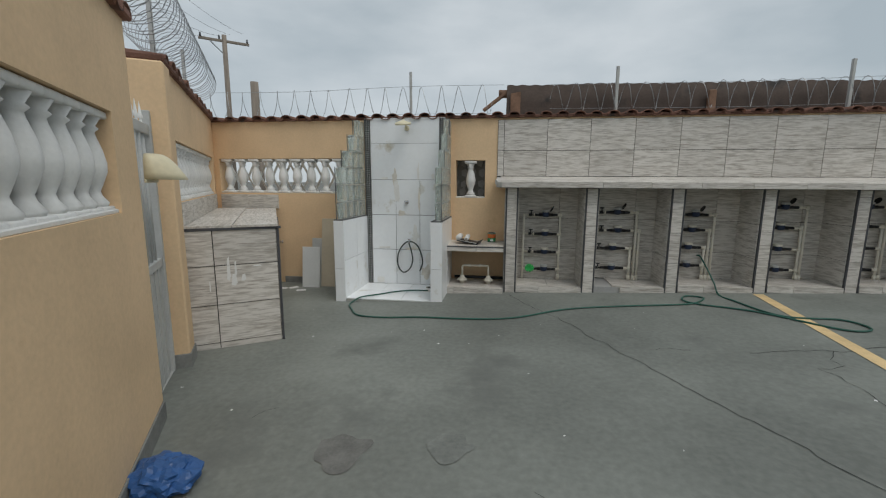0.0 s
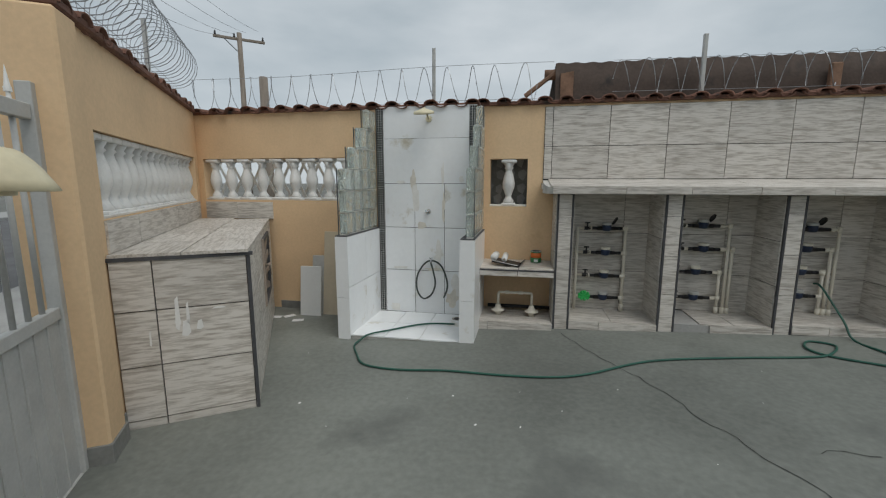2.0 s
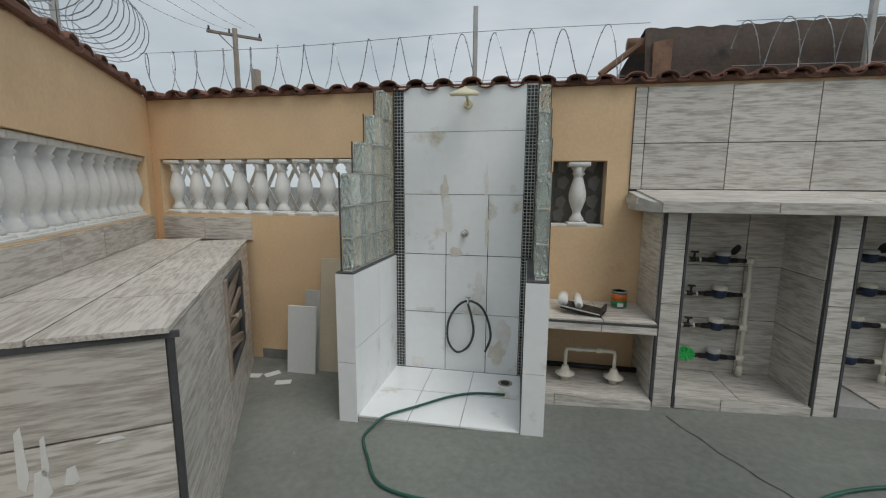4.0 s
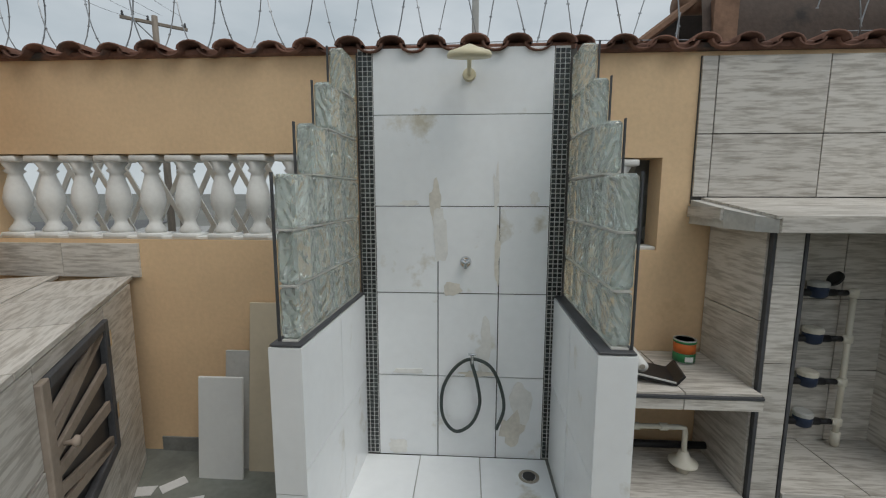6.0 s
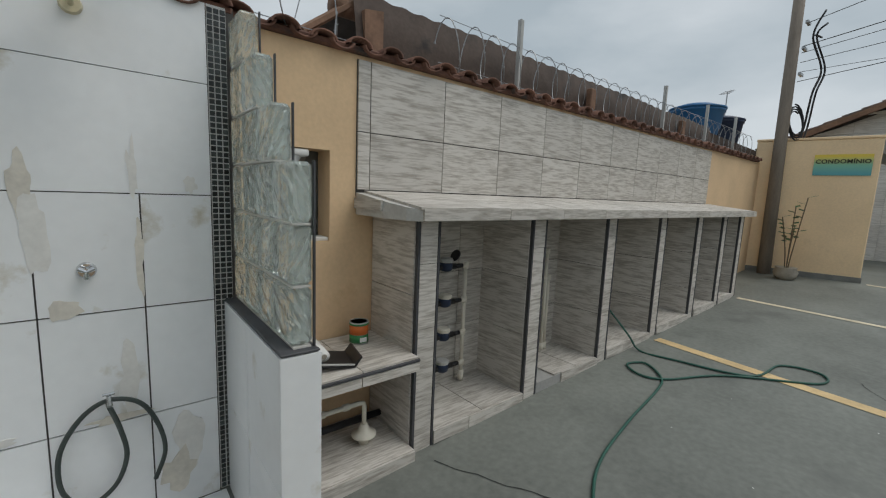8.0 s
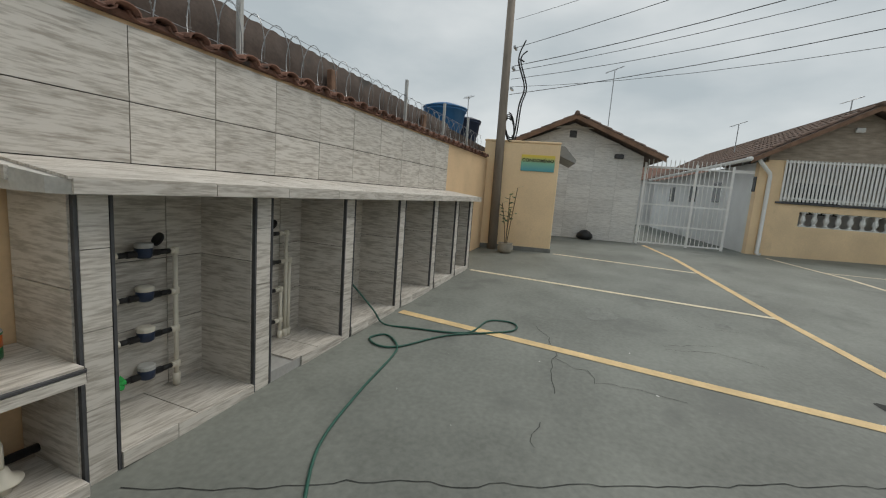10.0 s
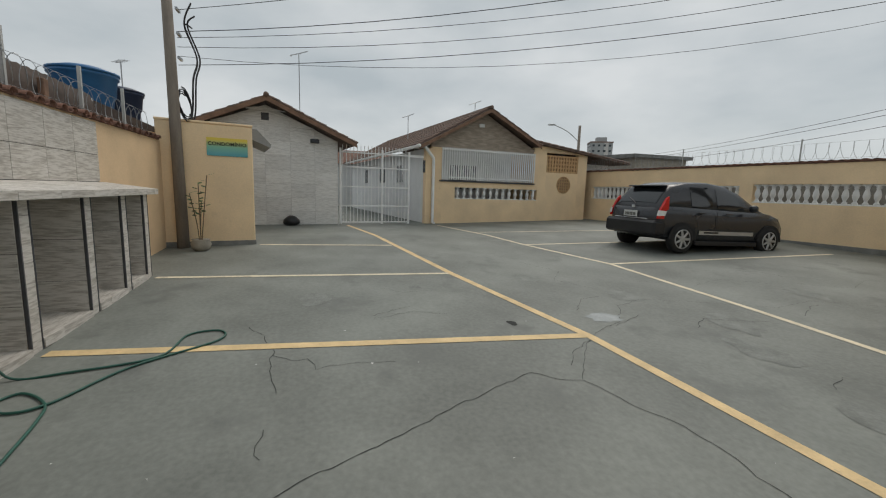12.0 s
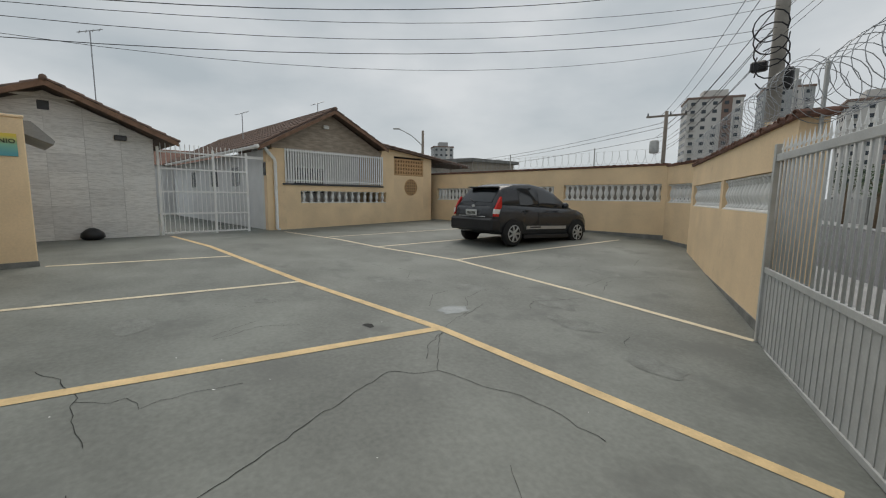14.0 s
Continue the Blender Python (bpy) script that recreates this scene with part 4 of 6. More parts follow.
# ---- tiled cabinet in the corner ----
def corner_cabinet():
    c = thing("corner_cabinet", W1, "long low cabinet clad in weathered wood-look tiles", "cabinet")
    # plan in the wall's space: front edge, sloping side, back end
    p0, p1, p2, p3 = (5.69, -0.004), (5.725, -0.72), (8.03, -0.76), (8.49, -0.004)
    part("body", prism(bmesh.new(), [p0, p1, p2, p3], -0.2, 0.918), M_GROUT, c)
    def face(a, b):
        d = Vector((b[0] - a[0], b[1] - a[1], 0))
        return pose(a[0], a[1], 0, 0, 0, math.degrees(math.atan2(d.y, d.x))), d.length
    mf, lf = face(p0, p1)
    zs = [-0.17, -0.09, 0.25, 0.595, 0.918]
    tiles(c, mf, [0.0, 0.21, lf], zs, t=0.014, gap=0.008)
    ms, ls = face(p1, p2)
    xs = [0.0, 0.5, 1.04, 1.76, ls]
    tiles(c, ms, xs, zs, t=0.014, gap=0.008, skip={(2, 2), (2, 3)})
    tiles(c, ms, [1.040, 1.760], [0.86, 0.918], t=0.014, gap=0.006)
    # grille door
    # Black sheet stands for the shaded inside behind the slats; no recess is cut.
    part("door_recess", boxed(1.040, 1.760, -0.004, 0.012, 0.252, 0.86), M_BLACK, c, m=ms)
    door = part("door_frame", boxed(1.040, 1.100, -0.03, -0.002, 0.252, 0.86, 0.004), M_SLATW, c, "brown wooden grille door", m=ms)
    bm = boxed(1.700, 1.760, -0.03, -0.002, 0.252, 0.86, 0.004)
    box(bm, 1.100, 1.700, -0.03, -0.002, 0.82, 0.86, 0.004)
    box(bm, 1.100, 1.700, -0.03, -0.002, 0.252, 0.30, 0.004)
    part("door_frame", bm, M_STRIP, c, m=ms)
    for k in range(6):
        a = radians(-34 + 13 * k)
        x1, z1 = 1.695, 0.57 + 0.62 * math.sin(a)
        za = 0.57 + 0.06 * (k - 2.5)
        zb = max(0.31, min(0.83, z1 + 0.03 * (k - 2)))
        bm = slab(bmesh.new(), [(1.100, za - 0.017), (x1, zb - 0.024), (x1, zb + 0.024), (1.100, za + 0.017)], -0.022, -0.008)
        part("slat", bm, M_SLATW, c, m=ms)
    part("knob", lathe(bmesh.new(), [(0.008, 0), (0.009, 0.02), (0.02, 0.03), (0.016, 0.042)], 12, ms @ pose(1.140, -0.03, 0.62, 90)), M_SLATW, c, "", True)
    for z in (0.40, 0.74):
        part("hinge", boxed(1.730, 1.760, -0.036, -0.03, z, z + 0.07), M_CHROME, c, m=ms)
    # top slab tiles run along the wall
    n = 5
    for r in range(2):
        for k in range(n):
            end = 8.48 - 0.23 * (r + 0.5)
            s0, s1 = 5.68 + (end - 5.68) * k / n, 5.68 + (end - 5.68) * (k + 1) / n
            def edge(s):
                return -0.74 - 0.035 * (s - 5.7) / 2.44
            g = 0.004
            ya0, ya1 = edge(s0) * r / 2, edge(s1) * r / 2
            yb0, yb1 = edge(s0) * (r + 1) / 2, edge(s1) * (r + 1) / 2
            bm = prism(bmesh.new(), [(s0 + g, ya0 - g), (s0 + g, yb0 + g), (s1 - g, yb1 + g), (s1 - g, ya1 - g)], 0.92, 0.939)
            part("top_tile", bm, M_WOOD, c)
    for a, b in ((p0, p1),):
        part("edge_strip", prism(bmesh.new(), [(5.672, 0), (5.70, -0.76), (5.712, -0.76), (5.684, 0)], 0.898, 0.921), M_STRIP, c, "dark edge strip")
    part("edge_strip", boxed(5.703, 5.722, -0.742, -0.723, -0.2, 0.918), M_STRIP, c, "dark edge strip")
    # low upstands on both walls
    tiles(c, pose(0, -0.001, 0, 0, 0, 0) @ Matrix.Diagonal((1, 1, 1, 1)), steps(5.72, 8.46, 0.55), [0.94, 1.135], t=0.014)
    # streaks of spilt paint
    for x, z, w, h in ((0.30, 0.47, 0.03, 0.2), (0.36, 0.5, 0.02, 0.13), (0.33, 0.42, 0.05, 0.1), (0.41, 0.45, 0.04, 0.06), (0.16, 0.38, 0.012, 0.09), (0.5, 0.57, 0.08, 0.012)):
        part("paint_smear", slab(bmesh.new(), [(x, z), (x + w * 0.6, z - h * 0.08), (x + w, z + h * 0.15), (x + w * 0.8, z + h), (x + w * 0.25, z + h * 0.9)], -0.0165, -0.0145), M_PLASTER, c, "white paint smear", m=mf)
    return c


corner_cabinet()
ups = thing("tile_upstand", A, "wood-look tile upstand under the balusters", "tile trim", kind="structure")
tiles(ups, Matrix.Identity(4), [-0.12, 0.3, 0.765], [0.93, 1.13], t=0.014)

# boards leaning on the back wall
def leaning_board(name, x, w, h, t, tilt, z, y, material, label):
    solid(name, boxed(-w / 2, w / 2, -t, 0, 0, h, 0.003), material, label, "board", m=A @ pose(x, y, z, tilt, 0, 0))
leaning_board("white_board", 1.30, 0.25, 0.57, 0.018, -6, -0.15, -0.22, M_BOARD, "white board leaning on the orange wall")
leaning_board("beige_board", 1.52, 0.2, 0.96, 0.015, -7, -0.15, -0.15, M_BBOARD, "tall beige board leaning on the orange wall")
leaning_board("grey_offcut", 1.37, 0.2, 0.68, 0.015, -7, -0.15, -0.13, M_GALV, "grey offcut standing behind the white board")
for x, y, r in ((1.25, -0.42, 20), (1.08, -0.3, 50), (0.95, -0.36, 10)):
    px = A @ Vector((x, y, 0))
    solid("paper_scrap", boxed(-0.06, 0.06, -0.035, 0.035, 0, 0.004), M_PAPER, "scrap of printed paper lying on the floor", "paper", m=pose(px.x, px.y, ground_z(px.x, px.y) + 0.001, 0, 0, r), group="paper scraps")


# ---- meter bays ----
PIL = [-0.03, 0.915, 1.875, 2.845, 3.785, 4.592, 5.247]
PW_ = 0.15
bays = thing("meter_bays", pose(0, 0, 0), "row of open tiled bays for water meters", "built-in bays", kind="structure")
for k, x in enumerate(PIL):
    zb = ground_z(x, 8.3) - 0.1
    part("partition", boxed(x, x + PW_, 8.285, 8.73, zb, 1.25), M_GROUT, bays)
    tiles(bays, pose(0, 8.285, 0), [x + 0.016, x + PW_ - 0.016], steps(zb + 0.1, 1.25, 0.36), t=0.014, gap=0.004)
    for sx in (x + 0.007, x + PW_ - 0.007):
        part("edge_strip", boxed(sx - 0.007, sx + 0.007, 8.268, 8.286, zb, 1.25), M_STRIP, bays, "dark edge strip")
    zz = [zb + 0.1, 0.45, 0.85, 1.25]
    tiles(bays, pose(x, 0, 0, 0, 0, -90), [-8.725, -8.29], zz, t=0.01)
    tiles(bays, pose(x + PW_, 0, 0, 0, 0, 90), [8.29, 8.725], zz, t=0.01)
for k, (x0, x1) in enumerate(zip(PIL, PIL[1:])):
    a, b = x0 + PW_, x1
    g = ground_z((a + b) / 2, 8.3)
    z = g + 0.075
    part("plinth", boxed(a + 0.002, b - 0.002, 8.27, 8.73, g - 0.15, z - 0.012), M_PAVE, bays)
    tiles(bays, pose(0, 8.27, z - 0.012, -90), [a, (a + b) / 2, b] if k != 1 else [a + 0.22, (a + b) / 2 + 0.1, b], [0.0, 0.46], t=0.012)
    tiles(bays, pose(0, 8.27, 0), [a, a + (b - a) * 0.35, b] if k != 1 else [a + 0.3, b], [g - 0.01, z], t=0.012)
    tiles(bays, pose(0, 8.731, 0), [a, a + 0.55, b] if b - a > 0.6 else [a, b], [z, 0.45, 0.85, 1.25], t=0.01)
# ledge over the bays
bm = prism(bmesh.new(), [(-0.15, 8.73), (-0.155, 8.42), (-0.13, 8.24), (-0.085, 8.165), (5.44, 8.165), (5.44, 8.73)], 1.255, 1.313)
for q in bm.verts:
    if q.co.z > 1.3:
        q.co.z += (q.co.y - 8.165) * 0.121
part("ledge_slab", bm, M_PGROUT, bays, "pale cement ledge falling to the front")
ledge_xs = [-0.085, 0.545] + [0.545 + 0.53 * i for i in range(1, 10)] + [5.44]
tiles(bays, pose(0, 8.165, 0), ledge_xs, [1.257, 1.32], t=0.014, gap=0.004)
tiles(bays, pose(0, 8.155, 1.3125, -83.1), [-0.1] + ledge_xs[1:], [0.0, 0.29, 0.58], t=0.012, gap=0.004)
tiles(bays, pose(-0.155, 0, 0, 0, 0, -90), [-8.72, -8.42], [1.29, 1.352], t=0.014)
bays_tiles = thing("upper_wall_tiles", B, "pale wood-look wall tiles above the ledge", "wall tiles", kind="structure")
tiles(bays_tiles, Matrix.Translation((0, -0.004, 0)), [-0.05, 0.03] + [0.045 + 0.534 * i for i in range(1, 11)], [1.397, 1.725, 2.117], t=0.012, gap=0.006)
# low shelf bay between the shower and the first partition
part("shelf", boxed(-0.745, -0.034, 8.215, 8.73, 0.47, 0.525), M_GROUT, bays)
tiles(bays, pose(0, 8.215, 0.525, -90), [-0.745, -0.37, -0.04], [0.0, 0.51], t=0.01)
tiles(bays, pose(0, 8.215, 0), [-0.745, -0.38, -0.04], [0.46, 0.513], t=0.012)
part("shelf_strip", boxed(-0.745, -0.04, 8.201, 8.215, 0.515, 0.525), M_STRIP, bays, "dark edge strip")
part("shelf_plinth", boxed(-0.745, -0.034, 8.225, 8.73, -0.2, -0.012), M_PAVE, bays)
tiles(bays, pose(0, 8.225, -0.012, -90), [-0.745, -0.04], [0.0, 0.5], t=0.012)
tiles(bays, pose(0, 8.225, 0), [-0.745, -0.66, -0.04], [-0.10, -0.002], t=0.012)


def meter_rack(x, zs, left, rights, y=8.66, base=0.06, green=False, label="four water meters on cream plastic pipes"):
    """Water meters on horizontal pipes. left: x of a left riser or None; rights: (x, top) of each right riser."""
    r = thing("meter_rack", pose(x, y, base), label, "water meter", "water meters in the bays")
    xr = max(q[0] for q in rights)
    for i, z in enumerate(zs):
        end = min(rights, key=lambda q: abs(q[1] - z))[0]
        x0 = 0.0 if left is None else left
        part("branch_pipe", rod(bmesh.new(), (x0, 0, z), (end, 0, z), 0.012), M_PVC, r, "", True)
        mx = x0 + (end - x0) * (0.55 if left is None else 0.6)
        bm = rod(bmesh.new(), (mx - 0.09, 0, z), (mx + 0.09, 0, z), 0.02)
        rod(bm, (mx - 0.14, 0, z), (mx - 0.09, 0, z), 0.016)
        rod(bm, (mx + 0.09, 0, z), (mx + 0.15, 0, z), 0.016)
        part("coupling", bm, M_BLACK, r, "black couplings", True)
        met = part("meter", lathe(bmesh.new(), [(0.03, -0.03), (0.042, -0.02), (0.045, 0.012), (0.045, 0.03)], 16, Matrix.Translation((mx, -0.005, z + 0.005))), M_NAVY, r, "dark meter body", True)
        part("dial_cover", lathe(bmesh.new(), [(0.046, 0.03), (0.048, 0.05), (0.04, 0.058)], 16, Matrix.Translation((mx, -0.005, z + 0.005))), M_PVC if i % 3 else M_GALV, met, "pale dial cover")
        if i == len(zs) - 1:
            part("open_lid", lathe(bmesh.new(), [(0.042, 0.0), (0.042, 0.01), (0.03, 0.014)], 16, pose(mx + 0.08, -0.01, z + 0.075, 0, -60, 0)), M_BLACK, met)
        vx = x0 + (end - x0) * 0.2
        bm = rod(bmesh.new(), (vx - 0.03, 0, z), (vx + 0.03, 0, z), 0.019)
        rod(bm, (vx, 0, z), (vx, -0.005, z + 0.05), 0.008)
        rod(bm, (vx - 0.025, -0.005, z + 0.055), (vx + 0.025, -0.005, z + 0.055), 0.008)
        if green and i == 0:
            for a in range(9):
                aa = a * 0.7
                rod(bm, (vx, -0.01, z + 0.01), (vx + 0.06 * math.cos(aa), -0.02, z + 0.01 + 0.05 * math.sin(aa)), 0.01, 0.016, 6)
        part("stop_valve", bm, M_GREEN if green and i == 0 else M_BLACK, r, "green plastic wrapped valve" if green and i == 0 else "black valve")
        for cx in (mx - 0.16, mx + 0.17):
            part("pipe_nut", rod(bmesh.new(), (cx - 0.018, 0, z), (cx + 0.018, 0, z), 0.019), M_PVC, r)
        part("elbow", lathe(bmesh.new(), [(0.014, -0.024), (0.022, -0.018), (0.022, 0.018), (0.014, 0.024)], 12, Matrix.Translation((end, 0, z))), M_PVC, r, "", True)
    for xx, top in rights:
        part("riser_pipe", rod(bmesh.new(), (xx, 0, -0.01), (xx, 0, top + 0.008), 0.0145), M_PVC, r, "", True)
        part("riser_foot", rod(bmesh.new(), (xx, 0, 0.0), (xx, 0, 0.07), 0.022), M_PVC, r, "", True)
    if left is not None:
        part("riser_pipe", rod(bmesh.new(), (left, 0, -0.01), (left, 0, zs[-1] + 0.008), 0.0145), M_PVC, r, "", True)
    return r


meter_rack(0.13, [0.13, 0.36, 0.60, 0.85], 0.085, [(0.55, 0.85)], base=0.05, green=True)
meter_rack(1.085, [0.16, 0.42, 0.65, 0.88], None, [(0.485, 0.42), (0.58, 0.65), (0.54, 0.88)], base=0.065)
meter_rack(2.03, [0.19, 0.42, 0.64, 0.83], None, [(0.42, 0.42), (0.465, 0.64), (0.51, 0.83)], base=0.1)
meter_rack(3.0, [0.13, 0.39, 0.65, 0.90], None, [(0.52, 0.65), (0.56, 0.90)], base=0.135)
meter_rack(3.94, [0.13, 0.39, 0.65, 0.88], None, [(0.44, 0.65), (0.48, 0.88)], base=0.17)

# things on and under the low shelf
u = thing("pipe_loop", pose(-0.40, 8.45, -0.012), "cream plastic pipe loop with two flanged feet", "pipe")
bm = tube(bmesh.new(), [(-0.17, 0, 0.1), (-0.17, 0, 0.22), (-0.165, 0, 0.245), (-0.14, 0, 0.25), (0.14, 0, 0.25), (0.165, 0, 0.245), (0.17, 0, 0.22), (0.17, 0, 0.1)], 0.013)
part("pipe", bm, M_PVC, u, "", True)
for sx in (-0.17, 0.17):
    part("flange_foot", lathe(bmesh.new(), [(0.03, 0), (0.03, 0.05), (0.068, 0.055), (0.07, 0.066), (0.035, 0.085), (0.022, 0.12)], 16, Matrix.Translation((sx, 0, 0))), M_PVC, u, "", True)
for sx in (-0.08, 0.06):
    part("pipe_nut", rod(bmesh.new(), (sx - 0.018, 0, 0.25), (sx + 0.018, 0, 0.25), 0.019), M_PVC, u)
solid("drain_pipe", rod(bmesh.new(), (-0.69, 8.6, 0.05), (-0.02, 8.6, 0.05), 0.02), M_BLACK, "black pipe lying at the back of the low shelf", "pipe", smooth=True)
can = thing("paint_can", pose(-0.2, 8.58, 0.537), "small paint can with an orange and green label", "paint can")
part("tin", lathe(bmesh.new(), [(0.052, 0), (0.052, 0.115), (0.055, 0.118), (0.055, 0.124), (0.045, 0.122)], 20), M_GALV, can, "", True)
part("label_band", lathe(bmesh.new(), [(0.0535, 0.055), (0.0535, 0.105)], 20), M_CANOR, can, "orange label", True)
part("label_band", lathe(bmesh.new(), [(0.0535, 0.008), (0.0535, 0.053)], 20), M_CANGR, can, "green label", True)
part("label_bar", boxed(-0.02, 0.02, -0.0555, -0.05, 0.015, 0.04), M_PAPER, can)
part("rim", lathe(bmesh.new(), [(0.054, 0.107), (0.056, 0.112), (0.054, 0.122)], 20), M_CANGR, can, "", True)
tray = thing("roller_tray", pose(-0.48, 8.4, 0.537, 0, 0, -12), "white and black paint roller tray with rollers", "paint tray")
part("tray", slab(bmesh.new(), [(-0.14, 0.05), (0.12, 0.012), (0.15, 0.05), (0.16, 0.048), (0.125, 0.0), (-0.14, 0.035)], -0.1, 0.1), M_BLACK, tray, "black splashed tray")
part("roller", rod(bmesh.new(), (-0.02, -0.07, 0.065), (-0.05, 0.11, 0.08), 0.028, seg=16), M_PLASTER, tray, "white roller sleeve", True)
part("roller_core", rod(bmesh.new(), (-0.0195, -0.073, 0.0648), (-0.0205, -0.068, 0.0652), 0.013, seg=12), M_POT, tray)
part("roller", rod(bmesh.new(), (-0.13, -0.06, 0.075), (-0.14, 0.07, 0.085), 0.035, seg=16), M_PLASTER, tray, "white roller sleeve", True)
part("tray_rim", slab(bmesh.new(), [(-0.14, 0.052), (0.12, 0.014), (0.12, 0.02), (-0.14, 0.06)], -0.108, -0.1), M_GALV, tray)

# green garden hose across the yard
pts = [(-1.0, 8.27, -0.09), (-1.21, 8.25, -0.09), (-1.39, 8.16, -0.09), (-1.58, 7.99, -0.09), (-1.75, 7.83, -0.088), (-1.81, 7.74, -0.115), (-1.83, 7.64), (-1.74, 7.47), (-1.59, 7.26), (-1.3, 7.19), (-0.9, 7.21), (-0.51, 7.18), (-0.15, 7.18), (0.15, 7.26), (0.65, 7.54), (1.22, 7.66), (1.8, 7.73), (2.03, 7.8), (2.2, 8.0), (2.06, 8.09), (1.95, 7.93), (2.04, 7.76), (2.47, 7.5), (2.88, 7.0), (3.12, 7.02), (3.06, 7.27), (2.62, 7.37), (2.46, 7.9), (2.43, 8.16), (2.42, 8.28, 0.16), (2.36, 8.5, 0.4), (2.34, 8.58, 0.42)]
pts = [(p[0], p[1], (p[2] if len(p) > 2 else ground_z(p[0], p[1])) + 0.012) for p in pts]
solid("garden_hose", tube(bmesh.new(), smooth_path(pts, 7), 0.009), M_HOSE, "long green garden hose looped across the yard", "hose", smooth=True)


# ---- street gates ----
def street_gate(m, width, z0, z1, mid, pitch, label):
    """A sheet-bottomed gate with round bars and spear points."""
    g = thing("street_gate", m, label, "gate")
    for x in (0.0, width - 0.06):
        part("stile", boxed(x, x + 0.06, -0.03, 0.03, z0, z1 + 0.1, 0.004), M_GALV, g)
    part("top_rail", boxed(0.06, width - 0.06, -0.02, 0.02, z1 - 0.07, z1, 0.004), M_GALV, g)
    part("middle_rail", boxed(0.06, width - 0.06, -0.02, 0.02, mid - 0.03, mid + 0.03, 0.004), M_GALV, g)
    part("bottom_rail", boxed(0.06, width - 0.06, -0.02, 0.02, z0 + 0.01, z0 + 0.06, 0.004), M_GALV, g)
    part("sheet_panel", boxed(0.06, width - 0.06, -0.006, 0.006, z0 + 0.06, mid - 0.03), M_GALV, g, "grey sheet metal panel")
    bar = mesh_of("bar", rod(bmesh.new(), (0, 0, mid), (0, 0, z1 - 0.03), 0.012, seg=8), M_GALV, True)
    tip = bmesh.new()
    rod(tip, (0, 0, z1), (0, 0, z1 + 0.03), 0.01, 0.008, 8)
    rod(tip, (0, 0, z1 + 0.03), (0, 0, z1 + 0.05), 0.015, 0.015, 8)
    rod(tip, (0, 0, z1 + 0.05), (0, 0, z1 + 0.14), 0.012, 0.001, 8)
    tip = mesh_of("spear_point", tip, M_WMETAL)
    rib = mesh_of("panel_rib", boxed(-0.006, 0.006, -0.012, -0.006, z0 + 0.06, mid - 0.03), M_GALV)
    n = round((width - 0.12) / pitch)
    for i in range(1, n):
        x = 0.06 + (width - 0.12) * i / n
        for nm, me in (("bar", bar), ("spear_point", tip), ("panel_rib", rib)):
            ob = new(nm, me)
            ob.parent = g
            ob.matrix_local = Matrix.Translation((x, 0, 0))
    return g


street_gate(W @ Matrix.Translation((0.13, -0.06, 0)), 3.09, -0.10, 1.86, 0.72, 0.098, "wide pale grey metal street gate with spear points")
street_gate(W1 @ Matrix.Translation((4.6, 0.1, 0)), 0.78, -0.2, 1.70, 0.72, 0.115, "narrow pale grey metal gate with spear points")
hood = thing("intercom_hood", W1 @ pose(4.74, -0.02, 1.32), "yellowed plastic rain hood beside the small gate", "hood")
bm = bmesh.new()
rows = []
for k in range(7):
    f = k / 6
    rows.append([bm.verts.new((math.cos(math.pi * i / 10) * (0.14 * math.sqrt(1 - 0.8 * f * f)), -0.2 * math.sin(math.pi * i / 10) * (1 - 0.72 * f), 0.15 * math.sin(f * math.pi / 2))) for i in range(11)])
for a, b in zip(rows, rows[1:]):
    for i in range(10):
        bm.faces.new((a[i], a[i + 1], b[i + 1], b[i]))
bm.faces.new(rows[-1])
dome = part("hood_shell", bm, M_BEIGE, hood, "", True)
mod = dome.modifiers.new("thick", "SOLIDIFY")
mod.thickness = 0.006
part("hood_lip", boxed(-0.15, 0.15, -0.012, 0.0, -0.02, 0.0, 0.003), M_BEIGE, hood)

bm = bmesh.new()
bmesh.ops.create_icosphere(bm, subdivisions=4, radius=1.0)
for v in bm.verts:
    d = v.co.normalized()
    k = 1 + 0.28 * noise.noise(d * 2.3) + 0.2 * abs(noise.noise(d * 5.5)) - 0.12 * abs(noise.noise(d * 11))
    v.co = Vector((d.x * 0.15 * k, d.y * 0.12 * k, max(0.0, 0.06 + d.z * 0.085 * k)))
solid("blue_bag", bm, M_BLUEBAG, "crumpled blue plastic bag on the floor", "bag", m=pose(-1.62, 4.66, ground_z(-1.62, 4.66)))


# ---- neighbour's roof over the back wall ----
nb = thing("neighbour_roof", pose(0, 0, 0), "low brown corrugated roof behind the wall, coloured dark for its shaded underside", "roof")
bm = bmesh.new()
cols = []
for i in range(181):
    x = -0.05 + i * 0.033
    dz = 0.006 * math.sin(i * math.pi / 2.5) + 0.012 * noise.noise((x * 1.3, 0, 4))
    cols.append([bm.verts.new((x, y, z + dz)) for y, z in ((8.92, 2.12), (8.95, 2.35), (9.0, 2.6 - 0.01 * x), (11.5, 2.3))])
for a, b in zip(cols, cols[1:]):
    for i in range(3):
        bm.faces.new((a[i], b[i], b[i + 1], a[i + 1]))
# The underside's shade is put into this sheet's dark colour.
part("roof_sheet", bm, M_ROOFDK, nb, "", True)
part("ridge_log", rod(bmesh.new(), (-0.16, 9.06, 2.50), (0.1, 9.06, 2.50), 0.055, seg=14), M_LOG, nb, "timber beam end", True)
part("gable_board", slab(bmesh.new(), [(-0.0, 2.2), (0.13, 2.2), (0.13, 2.5), (-0.0, 2.48)], 8.93, 9.02), M_LOG, nb)
